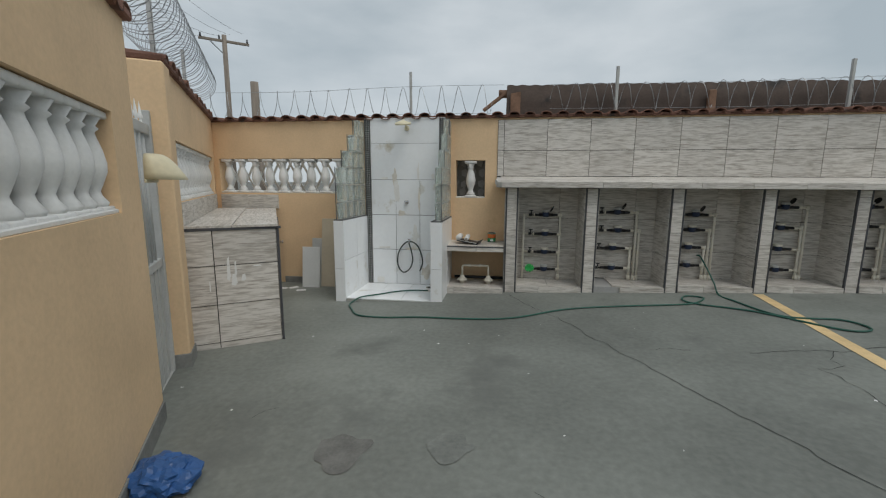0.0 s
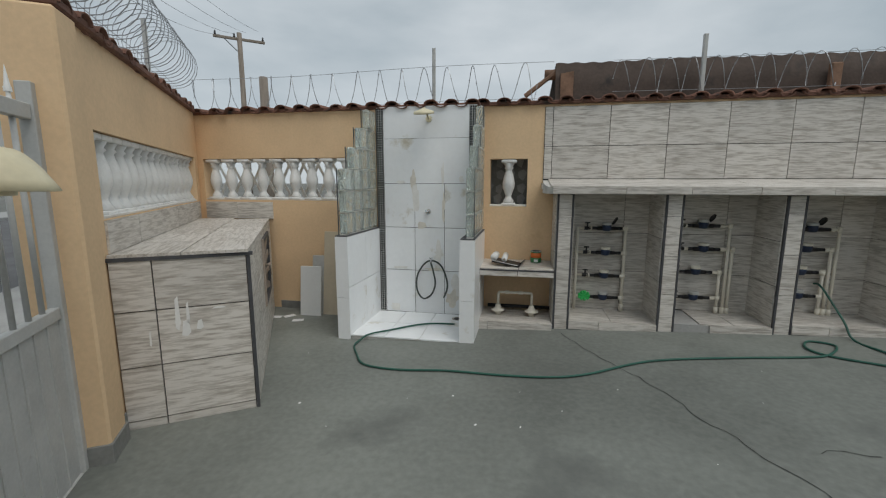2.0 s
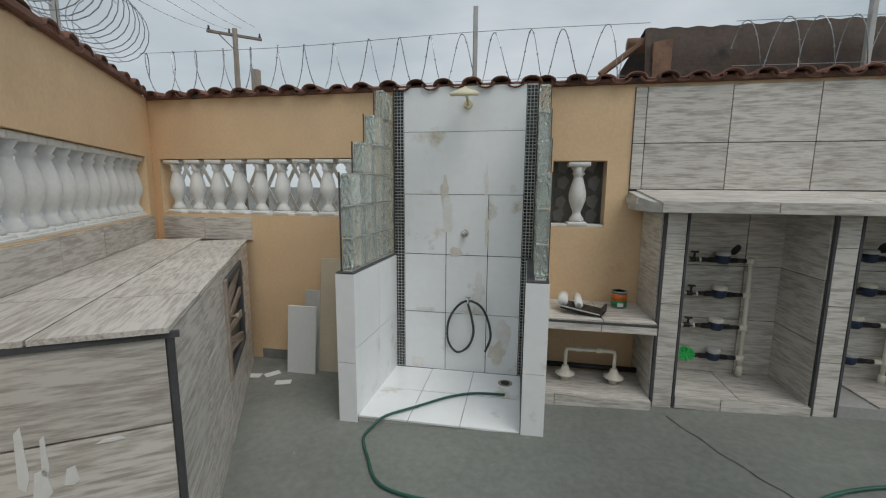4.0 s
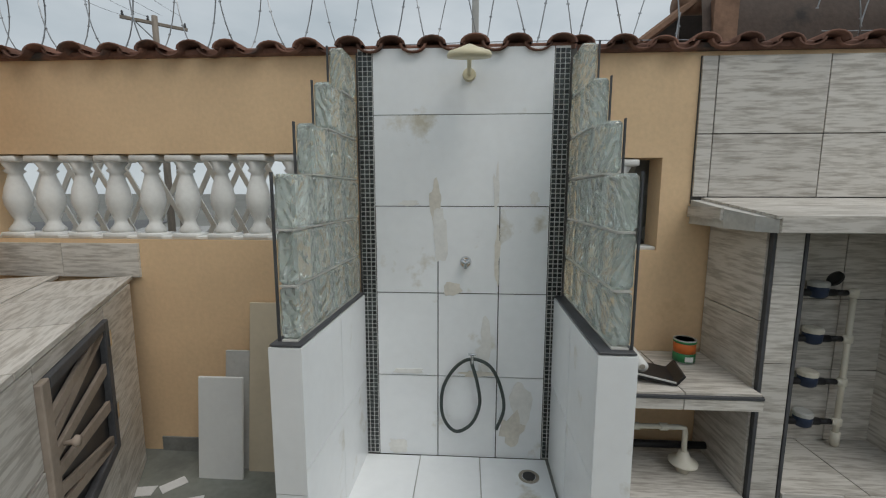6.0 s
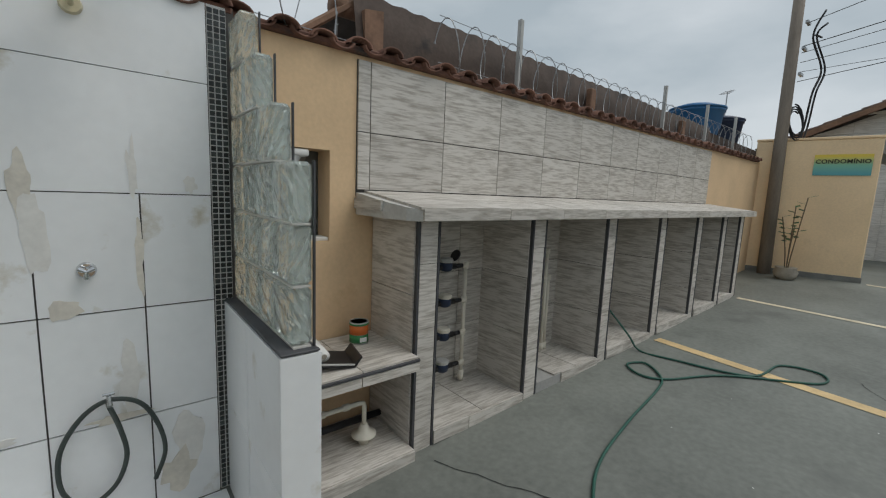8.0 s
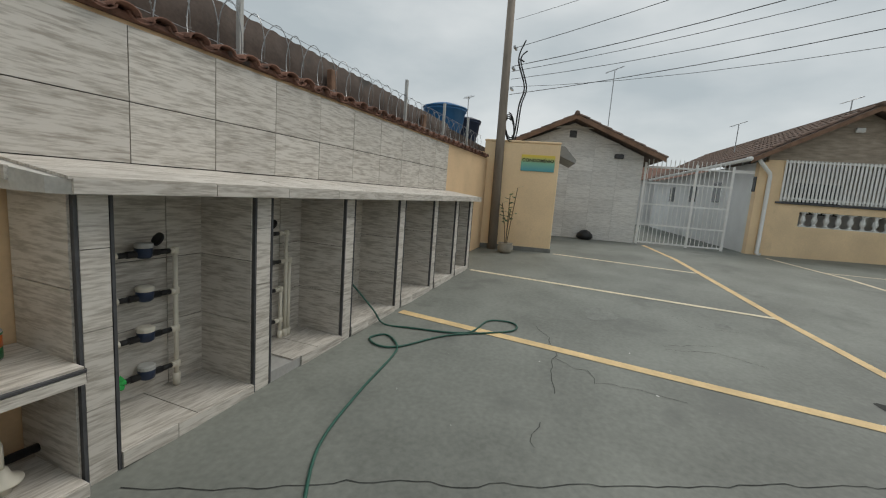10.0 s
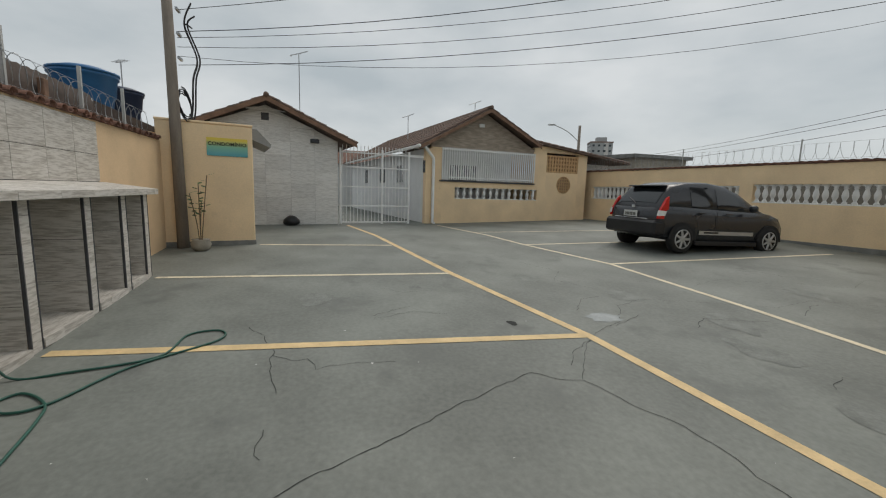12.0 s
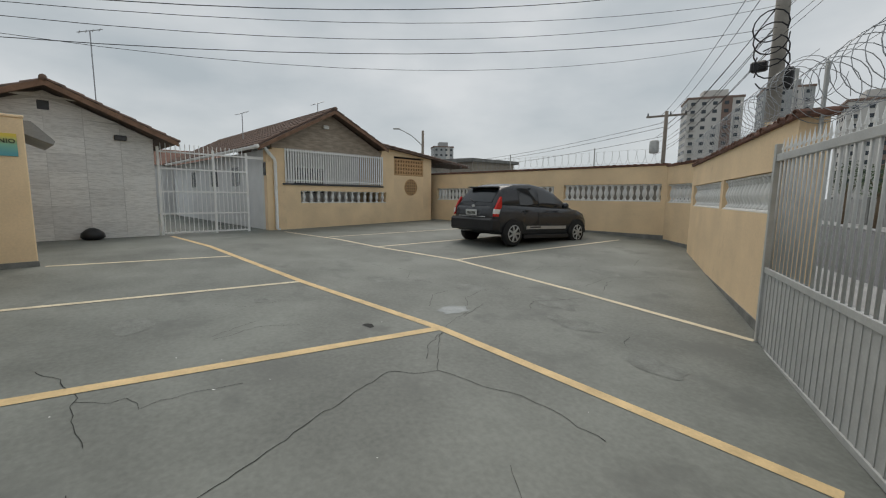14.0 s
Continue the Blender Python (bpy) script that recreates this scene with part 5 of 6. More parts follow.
part("rafter", rod(bmesh.new(), (-0.36, 9.0, 2.28), (-0.02, 9.03, 2.54), 0.025, seg=6), M_LOG, nb)
for x in (2.42, 4.6):
    part("stub_post", boxed(x, x + 0.09, 8.87, 8.93, 2.1, 2.46, 0.008), M_LOG, nb, "timber post")
part("gable_wall", boxed(5.75, 5.95, 9.0, 10.5, 1.8, 2.5), M_WHITEWALL, nb)


def water_tank(x, y, z, r, h, label, material):
    t = thing("water_tank", pose(x, y, z), label, "water tank", "water tanks on the roof")
    part("tank_body", lathe(bmesh.new(), [(r * 0.78, 0), (r * 0.84, h * 0.4), (r * 0.9, h * 0.45), (r * 0.97, h * 0.9), (r * 1.03, h * 0.92), (r * 1.03, h)], 28), material, t, "", True)
    part("tank_lid", lathe(bmesh.new(), [(r * 1.06, h), (r * 1.06, h * 1.05), (r * 0.6, h * 1.16), (r * 0.1, h * 1.2)], 28), material, t, "", True)
    return t


water_tank(9.4, 10.5, 2.75, 0.55, 0.75, "large blue plastic water tank on a roof", M_TANK)
water_tank(10.6, 10.35, 2.75, 0.45, 0.65, "smaller dark blue plastic water tank", M_NAVY)
tb = thing("tank_house", pose(0, 0, 0), "low brown-roofed neighbour building under the tanks", "house")
part("wall", boxed(6.2, 13, 9.3, 14, -0.4, 2.1), M_WHITEWALL, tb)
part("roof", slab(bmesh.new(), [(6.0, 2.1), (13.2, 2.1), (13.2, 2.4), (6.0, 2.55)], 9.15, 14.2), M_ROOFDK, tb)
part("tank_stand", boxed(8.7, 11.2, 9.9, 11.2, 2.3, 2.75), M_PAVE, tb, "concrete tank stand")
back = thing("back_building", pose(0, 0, 0), "pale neighbour building beyond the back wall", "house")
part("wall", boxed(-0.3, 5.8, 9.25, 14, -0.4, 2.1), M_WHITEWALL, back)
# pale lattice behind the balusters
lat = thing("garden_lattice", A @ Matrix.Translation((0, 0.5, 0)), "white crossed lattice seen between the balusters", "lattice")
for k in range(14):
    for s in (-1, 1):
        x = -0.4 + 0.2 * k
        part("lattice_strip", boxed(-0.016, 0.016, -0.006 + 0.013 * s, 0.006 + 0.013 * s, -0.42, 0.42), M_WMETAL, lat, m=pose(x, 0, 1.40, 0, 28 * s, 0))
part("lattice_rail", boxed(-0.6, 2.5, -0.04, 0.04, 0.9, 1.03), M_PLASTER, lat)
part("lattice_foot", boxed(-0.6, 2.5, -0.05, 0.05, -0.42, 0.9), M_PLASTER, lat)
cr = thing("stone_backing", B @ Matrix.Translation((-4.05, 0.24, 0)), "grey broken-stone wall behind the small opening", "wall")
part("stone_panel", boxed(3.1, 4.2, 0, 0.1, -0.42, 1.8), M_SKIRT, cr)
random.seed(5)
for k in range(34):
    x, z = 3.18 + (k % 7) * 0.12 + random.uniform(-0.02, 0.02), 1.02 + (k // 7) * 0.14 + random.uniform(-0.02, 0.02)
    ps = [(x + random.uniform(0.04, 0.06) * math.cos(a), z + random.uniform(0.05, 0.075) * math.sin(a)) for a in (0.3, 1.3, 2.6, 3.7, 5.0)]
    part("stone", slab(bmesh.new(), ps, -0.02, 0.0), M_PAVE, cr)


# ---- kiosk, pole, sign, plant ----
K = pose(7.89, 7.28, 0, 0, 0, 100.5)     # x along the front towards the back wall, y towards the yard
kiosk = thing("kiosk", K, "small ochre rendered gatehouse with a grey base", "kiosk")
part("body", boxed(0.0, 1.55, -2.3, 0.0, 0.1, 2.5, 0.015), M_OCHRE, kiosk)
part("base_band", boxed(-0.012, 1.56, -2.31, 0.012, 0.1, 0.34, 0.004), M_SKIRT, kiosk, "grey painted base")
part("top_coping", boxed(-0.01, 1.56, -2.31, 0.01, 2.5, 2.54, 0.008), M_OCHRE, kiosk)
part("canopy", slab(bmesh.new(), [(-0.34, 2.16), (-0.005, 2.3), (-0.005, 2.5), (-0.1, 2.5), (-0.36, 2.22)], -1.6, -0.25), M_PAVE, kiosk, "grey concrete canopy over its door")
part("door_leaf", boxed(-0.012, -0.002, -1.5, -0.6, 0.34, 2.1), M_GALV, kiosk)
sign = thing("condominium_sign", K @ Matrix.Translation((0, 0.008, 0)), "yellow and teal condominium sign on the kiosk", "sign")
part("panel", boxed(0.09, 0.77, 0, 0.012, 1.93, 2.26, 0.002), M_SIGN, sign)
fc = bpy.data.curves.new("lettering", "FONT")
fc.body, fc.size, fc.extrude, fc.align_x, fc.space_character = "CONDOMÍNIO", 0.09, 0.003, "CENTER", 1.08
fc.offset = 0.002
fc.materials.append(M_INK)
tx = new("lettering", fc)
tx.parent = sign
tx.matrix_local = pose(0.43, 0.018, 2.12, 90, 0, 180)

up = thing("utility_pole", pose(7.55, 8.45, ground_z(7.5, 8.4)), "leaning weathered timber pole with cable bundles", "pole")
part("shaft", rod(bmesh.new(), (0.03, 0.0, -0.1), (0.1, 0.08, 5.3), 0.1, 0.075, 14), M_POLE, up, "", True)
for s, (dx, dy) in enumerate(((0.16, -0.16), (0.19, -0.2), (0.22, -0.15))):
    part("cable_loop", tube(bmesh.new(), smooth_path([(0.05 + dx, dy, 2.0 + 0.2 * s), (dx + 0.12, dy - 0.04, 2.5), (dx, dy - 0.1, 3.0), (dx + 0.16, dy - 0.14, 3.4), (dx + 0.02, dy, 3.9), (dx + 0.1, dy - 0.1, 4.3 - 0.2 * s)]), 0.014, 6), M_CABLE, up, "", True)
part("cable_coil", tube(bmesh.new(), [(0.2 + 0.07 * math.cos(a * 0.5), -0.1 + 0.1 * math.sin(a * 0.5), 2.5 + 0.26 * math.sin(a * 0.5 + 1) + 0.003 * a) for a in range(40)], 0.012, 6), M_CABLE, up, "", True)
for z in (3.3, 3.7, 4.1):
    part("bracket", boxed(0.05, 0.24, -0.1, -0.06, z, z + 0.04), M_WIRE, up)

pl = thing("potted_plant", pose(7.28, 8.1, ground_z(7.3, 8.1)), "thin leggy plant in a round cement pot", "potted plant")
part("pot", lathe(bmesh.new(), [(0.1, 0), (0.15, 0.05), (0.165, 0.12), (0.14, 0.18), (0.15, 0.2), (0.12, 0.19)], 18), M_POT, pl, "", True)
random.seed(7)
for k in range(4):
    a = k * 1.7
    top = (0.16 * math.cos(a), 0.14 * math.sin(a), 0.85 + 0.16 * k)
    part("stem", tube(bmesh.new(), smooth_path([(0.02 * math.cos(a), 0.02 * math.sin(a), 0.15), (0.05 * math.cos(a), 0.05 * math.sin(a), 0.5), top], 5), 0.008, 6), M_STEM, pl, "", True)
    for j in range(7):
        f = 0.45 + 0.55 * j / 6
        p = Vector((0.05 * math.cos(a), 0.05 * math.sin(a), 0.5)).lerp(Vector(top), (f - 0.3) / 0.7)
        b = random.uniform(0, 6.28)
        e = p + Vector((math.cos(b), math.sin(b), 0.3)) * 0.13
        bm = bmesh.new()
        s = Vector((-math.sin(b), math.cos(b), 0)) * 0.042
        mid = p.lerp(e, 0.5)
        vs = [bm.verts.new(q) for q in (p, mid + s, e, mid - s)]
        bm.faces.new(vs)
        part("leaf", bm, M_LEAF, pl)
solid("rubbish_bag", lathe(bmesh.new(), [(0.16, 0.0), (0.24, 0.06), (0.22, 0.16), (0.12, 0.25), (0.05, 0.28)], 12), M_BAG, "knotted black bag against the tiled house", "bag", smooth=True, m=pose(11.75, 6.78, 0.30))


# ---- houses ----
def roof_slope(name, house, m, width, depth, pitch=0.24):
    """A slope of barrel tiles: x along the eave, y up the slope, in the house's space m."""
    r = part(name, boxed(0, width, 0, depth, -0.05, 0.0), M_HROOF, house, "weathered clay tile roof", m=m)
    rows = int(depth / 0.36) + 1
    bm = bmesh.new()
    k = 0
    for i in range(int(width / pitch)):
        for j in range(rows):
            x, y0, y1 = (i + 0.5) * pitch, j * depth / rows, (j + 1) * depth / rows + 0.03
            ring = []
            for yy, zz in ((y0 - 0.03, 0.035), (y1, 0.01)):
                ring.append([bm.verts.new((x + 0.105 * math.cos(math.pi * q / 5), yy, zz + 0.06 * math.sin(math.pi * q / 5))) for q in range(6)])
            for q in range(5):
                bm.faces.new((ring[0][q], ring[0][q + 1], ring[1][q + 1], ring[1][q]))
            bm.faces.new(ring[0])
    tagged(part("clay_tiles", bm, M_HROOF, r), kind="stuff")


def slope_m(x0, z0, x1, z1, y0):
    """Local space of a slope that climbs from (x0, z0) to (x1, z1) and whose eave runs along y from y0."""
    up_ = Vector((x1 - x0, 0, z1 - z0)).normalized()
    eave = Vector((0, 1, 0)) if x1 < x0 else Vector((0, 1, 0))
    nrm = eave.cross(up_)
    if nrm.z < 0:
        nrm = -nrm
        eave = -eave
        m = Matrix((eave, up_, nrm)).transposed().to_4x4()
        return m, True, Vector((x1 - x0, 0, z1 - z0)).length
    return Matrix((eave, up_, nrm)).transposed().to_4x4(), False, Vector((x1 - x0, 0, z1 - z0)).length


def gable_roof(house, xl, zl, xa, za, xr, zr, y0, y1):
    for x, z, nm in ((xl, zl, "roof_slope"), (xr, zr, "roof_slope")):
        m, flip, ln = slope_m(x, z, xa, za, y0)
        org = Vector((x, y1 if flip else y0, z))
        roof_slope(nm, house, Matrix.Translation(org) @ m, y1 - y0, ln)
    part("ridge", rod(bmesh.new(), (xa, y0 - 0.03, za + 0.03), (xa, y1, za + 0.03), 0.07, seg=10), M_HROOF, house, "ridge tiles", True)


h1 = thing("tiled_house", G1, "low house with a grey tiled gable front", "house")
part("wall", slab(bmesh.new(), [(-4.0, 0.1), (0.05, 0.1), (0.05, 2.78), (-1.93, 3.64), (-4.0, 2.78)], 0.0, 0.2), M_PGROUT, h1, "gable wall")
part("side_wall", boxed(-0.12, 0.05, 0.2, 9.0, 0.1, 2.66), M_WHITEWALL, h1, "white side wall")
M_GTILE = wood_tile_material("pale_stone_look_tile", (0.56, 0.55, 0.52), (0.66, 0.65, 0.62), (0.73, 0.72, 0.69))
for i in range(6):
    for j in range(9):
        xa, xb, za, zb = -4.0 + i * 0.675, -4.0 + (i + 1) * 0.675, 0.28 + j * 0.4, 0.28 + (j + 1) * 0.4
        def lim(x):
            return 2.76 + (0.05 - x) * 0.43 if x > -1.93 else 2.76 + (x + 4.0) * 0.41
        if za > max(lim(xa), lim(xb)) - 0.05:
            continue
        g = 0.004
        ta, tb_ = min(zb, lim(xa)), min(zb, lim(xb))
        ps = [(xa + g, za + g), (xb - g, za + g), (xb - g, max(tb_ - g, za + 2 * g)), (xa + g, max(ta - g, za + 2 * g))]
        part("tile", slab(bmesh.new(), ps, -0.012, 0.0), M_GTILE, h1)
gable_roof(h1, -4.3, 2.72, -1.93, 3.78, 0.5, 2.70, -0.55, 9.0)
part("barge_board", slab(bmesh.new(), [(-1.93, 3.66), (0.5, 2.6), (0.5, 2.71), (-1.93, 3.78)], -0.56, -0.52), M_LOG, h1)
part("barge_board", slab(bmesh.new(), [(-1.93, 3.66), (-4.3, 2.6), (-4.3, 2.72), (-1.93, 3.78)], -0.56, -0.52), M_LOG, h1)
part("wall_lamp", boxed(-0.75, -0.5, -0.12, -0.012, 2.68, 2.8, 0.02), M_STRIP, h1)
part("vent", boxed(-2.05, -1.85, -0.02, -0.01, 3.22, 3.42), M_STRIP, h1)


def aerial(name, m, h, label):
    a = thing(name, m, label, "antenna")
    part("mast", rod(bmesh.new(), (0, 0, 0), (0, 0, h), 0.014, seg=6), M_WIRE, a)
    part("boom", rod(bmesh.new(), (-0.25, 0, h - 0.1), (0.25, 0, h + 0.1), 0.01, seg=6), M_WIRE, a)
    for k in range(4):
        x = -0.2 + 0.13 * k
        part("element", rod(bmesh.new(), (x, -0.12, h - 0.08 + 0.05 * k), (x, 0.12, h - 0.08 + 0.05 * k), 0.006, seg=5), M_WIRE, a)


aerial("antenna", G1 @ Matrix.Translation((-0.95, 0.6, 3.3)), 2.0, "thin rooftop antenna on the tiled house")
aerial("antenna", pose(11.5, 10.6, 2.4), 1.9, "thin antenna beside the water tanks")
aerial("antenna", F2 @ Matrix.Translation((2.1, 1.0, 4.2)), 0.45, "short antenna on the porch house")
aerial("antenna", F2 @ Matrix.Translation((0.2, 3.0, 3.4)), 0.9, "short antenna on the porch house")

# house with the porch
M_STONEG = mat("brown_stone_cladding", (0.36, 0.30, 0.24), 0.85, 0.35, 4, 30, 0.4, stretch=(1, 1, 5))
h2 = thing("porch_house", F2, "ochre house with a barred porch and clay tile roof", "house")
holes = [(0.4, 4.12, 1.78, 2.86), (0.9, 4.35, 1.15, 1.55), (4.72, 6.25, 2.22, 2.86)]
cuts = sorted({0.0, 6.7, *[h[0] for h in holes], *[h[1] for h in holes]})
for a, b in zip(cuts, cuts[1:]):
    z = 0.1
    for h in sorted([h for h in holes if h[0] < (a + b) / 2 < h[1]], key=lambda h: h[2]):
        part("wall_panel", boxed(a, b, 0, 0.18, z, h[2]), M_OCHRE, h2)
        z = h[3]
    if z < 2.86:
        part("wall_panel", boxed(a, b, 0, 0.18, z, 2.86 if b <= 4.2 else 2.95), M_OCHRE, h2)
part("gable", slab(bmesh.new(), [(0.0, 2.86), (4.15, 2.86), (4.15, 3.0), (2.02, 4.12), (0.0, 3.04)], 0.02, 0.17), M_STONEG, h2, "stone-look gable panel")
part("wing_gable", slab(bmesh.new(), [(4.15, 2.95), (6.7, 2.95), (6.7, 2.96), (4.15, 3.22)], 0.0, 0.18), M_OCHRE, h2)
part("porch_back", boxed(0.0, 4.2, 1.6, 1.7, 0.1, 2.9), M_PLASTER, h2, "shaded porch wall")
part("porch_window", boxed(1.4, 2.6, 1.57, 1.6, 1.5, 2.4), M_WINDOW, h2)
part("porch_ceiling", boxed(0, 4.2, 0.2, 1.7, 2.9, 2.95), M_PLASTER, h2)
part("porch_end", boxed(4.15, 4.25, 0.18, 1.7, 0.1, 2.95), M_OCHRE, h2)
part("sill", boxed(0.3, 4.2, -0.05, 0.2, 1.73, 1.78, 0.006), M_STRIP, h2, "dark window sill")
gr = part("grille", boxed(0.38, 4.16, -0.05, -0.02, 1.86, 1.90), M_WMETAL, h2, "white window bars")
part("grille_rail", boxed(0.38, 4.16, -0.05, -0.02, 2.80, 2.84), M_WMETAL, gr)
bar = mesh_of("bar", boxed(-0.024, 0.024, -0.045, -0.025, 1.80, 2.87), M_WMETAL)
for i in range(44):
    ob = new("bar", bar)
    ob.parent = gr
    ob.matrix_local = Matrix.Translation((0.4 + 3.74 * i / 43, 0, 0))
balusters(h2, 0.9, 4.35, 1.15, 1.55, 0.18, 0.26)
# Dark panel stands for the shade behind the lattice bars.
lattice = part("clay_lattice", boxed(4.72, 6.25, 0.06, 0.1, 2.22, 2.86), M_DARKIN, h2, "ochre lattice block")
for i in range(12):
    part("lattice_bar", boxed(4.72 + i * 0.131, 4.79 + i * 0.131, 0.0, 0.06, 2.22, 2.86), M_COBOGO, lattice)
for i in range(5):
    part("lattice_bar", boxed(4.72, 6.25, 0.004, 0.056, 2.23 + i * 0.145, 2.29 + i * 0.145), M_COBOGO, lattice)
ring = part("round_lattice", lathe(bmesh.new(), [(0.33, 0), (0.33, 0.02), (0.30, 0.024), (0.30, 0.0)], 28, pose(5.58, -0.001, 1.77, 90)), M_COBOGO, h2, "round lattice vent", True)
# Dark disc gives the vent's inner shade by colour; the wall is whole.
part("round_back", rod(bmesh.new(), (5.58, -0.002, 1.77), (5.58, -0.008, 1.77), 0.3, seg=28), M_DARKIN, ring)
for i in range(5):
    o = -0.22 + 0.11 * i
    hw = math.sqrt(0.3 ** 2 - o * o)
    part("lattice_bar", boxed(5.56 + o, 5.6 + o, -0.03, -0.008, 1.77 - hw, 1.77 + hw), M_COBOGO, ring)
    part("lattice_bar", boxed(5.58 - hw, 5.58 + hw, -0.028, -0.009, 1.75 + o, 1.79 + o), M_COBOGO, ring)
gable_roof(h2, -0.58, 2.82, 2.02, 4.23, 4.2, 3.14, -0.35, 12.0)
m_, flip_, ln_ = slope_m(8.8, 2.74, 4.0, 3.3, -0.2)
roof_slope("wing_roof", h2, Matrix.Translation((8.8, 12.0 if flip_ else -0.2, 2.74)) @ m_, 12.2, ln_)
part("barge_board", slab(bmesh.new(), [(-0.55, 2.71), (2.02, 4.1), (2.02, 4.21), (-0.55, 2.83)], -0.37, -0.33), M_LOG, h2)
part("barge_board", slab(bmesh.new(), [(2.02, 4.1), (4.2, 3.03), (4.2, 3.13), (2.02, 4.21)], -0.37, -0.33), M_LOG, h2)
part("side_wall", boxed(-0.15, 0.0, 0.2, 12.0, 0.1, 2.8), M_WHITEWALL, h2, "white alley wall")
part("corner_pier", boxed(-0.2, 0.0, -0.02, 0.2, 0.1, 2.8), M_OCHRE, h2)
part("wing_wall", boxed(6.7, 8.6, 0.8, 1.0, 0.1, 2.7), M_GTILE, h2)
part("flood_lamp", boxed(1.75, 1.95, -0.06, 0.02, 3.62, 3.74, 0.015), M_PLASTER, h2)
for y in (2.5, 5.0, 8.0):
    win = part("window", boxed(-0.18, -0.15, y, y + 0.7, 1.7, 2.35), M_WINDOW, h2, "small dark window")
    part("window_frame", boxed(-0.19, -0.17, y + 0.33, y + 0.37, 1.7, 2.35), M_WMETAL, win)
part("window", boxed(-0.22, -0.19, 0.03, 0.19, 2.0, 2.4), M_WINDOW, h2)
part("downpipe", tube(bmesh.new(), [(-0.35, -0.3, 2.86), (-0.3, -0.25, 2.78), (0.02, -0.1, 2.5), (0.05, -0.08, 2.4), (0.05, -0.08, 0.35), (0.1, -0.16, 0.32)], 0.05, 10), M_WMETAL, h2, "white downpipe", True)
part("gutter", rod(bmesh.new(), (-0.58, -0.4, 2.82), (-0.58, 11.5, 2.82), 0.06), M_WMETAL, h2, "white gutter", True)

yg = thing("yard_gate", G1, "tall white barred double gate to the alley", "gate")
for x in (0.1, 1.42, 2.32):
    part("gate_post", boxed(x, x + 0.06, -0.03, 0.03, 0.3, 2.62, 0.004), M_WMETAL, yg)
for z in (0.36, 0.87, 1.46, 2.06, 2.5):
    part("rail", boxed(0.16, 2.32, -0.016, 0.016, z - 0.02, z + 0.02), M_WMETAL, yg)
part("rail", boxed(2.38, 2.85, -0.016, 0.016, 2.46, 2.54), M_WMETAL, yg)
bar = mesh_of("bar", rod(bmesh.new(), (0, 0, 0.34), (0, 0, 2.72), 0.010, seg=6), M_WMETAL)
for i in range(19):
    ob = new("bar", bar)
    ob.parent = yg
    ob.matrix_local = Matrix.Translation((0.2 + i * 0.113, 0, 0))
alley = thing("alley_house", pose(26, 4.3, 0.3), "small white house at the end of the alley", "house")
part("wall", boxed(0, 4, -3, 3, 0, 2.6), M_WHITEWALL, alley)
part("roof", slab(bmesh.new(), [(-0.3, 2.6), (4.3, 2.6), (2, 3.6)], -3.3, 3.3), M_ROOF, alley)


# ---- the car ----
def lerp_table(tab, x, col):
    for a, b in zip(tab, tab[1:]):
        if x <= b[0]:
            f = max(0.0, (x - a[0]) / (b[0] - a[0]))
            return a[col] + (b[col] - a[col]) * f
    return tab[-1][col]


LOW = [(-0.64, 0.50, 0.74, 0.58), (-0.58, 0.36, 0.92, 0.70), (-0.40, 0.27, 0.98, 0.79), (0.0, 0.24, 0.975, 0.825), (0.7, 0.20, 0.96, 0.83), (1.4, 0.20, 0.94, 0.83), (2.05, 0.20, 0.93, 0.82), (2.5, 0.24, 0.90, 0.80), (2.85, 0.24, 0.81, 0.74), (3.08, 0.26, 0.69, 0.64), (3.2, 0.36, 0.56, 0.48)]
TOP = [(-0.56, 0.96, 0.66), (-0.42, 1.16, 0.63), (-0.22, 1.40, 0.60), (0.15, 1.49, 0.60), (0.75, 1.52, 0.605), (1.25, 1.47, 0.60), (1.65, 1.34, 0.61), (2.05, 1.12, 0.64), (2.4, 0.93, 0.68)]


def ring_low(x):
    zb, zt, w = (lerp_table(LOW, x, c) for c in (1, 2, 3))
    half = [(w * 0.82, zb), (w * 0.97, zb + 0.08), (w, zb + (zt - zb) * 0.45), (w * 0.985, zb + (zt - zb) * 0.75), (w * 0.93, zt - 0.02), (w * 0.8, zt)]
    return [(x, -y, z) for y, z in half] + [(x, y, z) for y, z in reversed(half)]


def cabin(x, f):
    """The cabin's side at height share f between belt and roof."""
    belt, wl_ = lerp_table(LOW, x, 2) - 0.03, lerp_table(LOW, x, 3) * 0.93
    top, wt = lerp_table(TOP, x, 1), lerp_table(TOP, x, 2)
    top = max(top, belt + 0.01)
    bulge = 0.03 * math.sin(f * math.pi)
    return wl_ + (wt - wl_) * f + bulge * 0.6, belt + (top - 0.05 - belt) * f


def ring_top(x):
    half = [cabin(x, f) for f in (0, 0.35, 0.7, 1.0)]
    y, z = half[-1]
    half += [(y * 0.88, max(z + 0.035, z)), (y * 0.45, z + 0.05)]
    return [(x, -a, b) for a, b in half] + [(x, a, b) for a, b in reversed(half)]


def loft(rings):
    bm = bmesh.new()
    vs = [[bm.verts.new(p) for p in r] for r in rings]
    for a, b in zip(vs, vs[1:]):
        n = len(a)
        for i in range(n):
            j = (i + 1) % n
            bm.faces.new((a[i], a[j], b[j], b[i]))
    bm.faces.new(vs[0])
    bm.faces.new(vs[-1][::-1])
    return bm


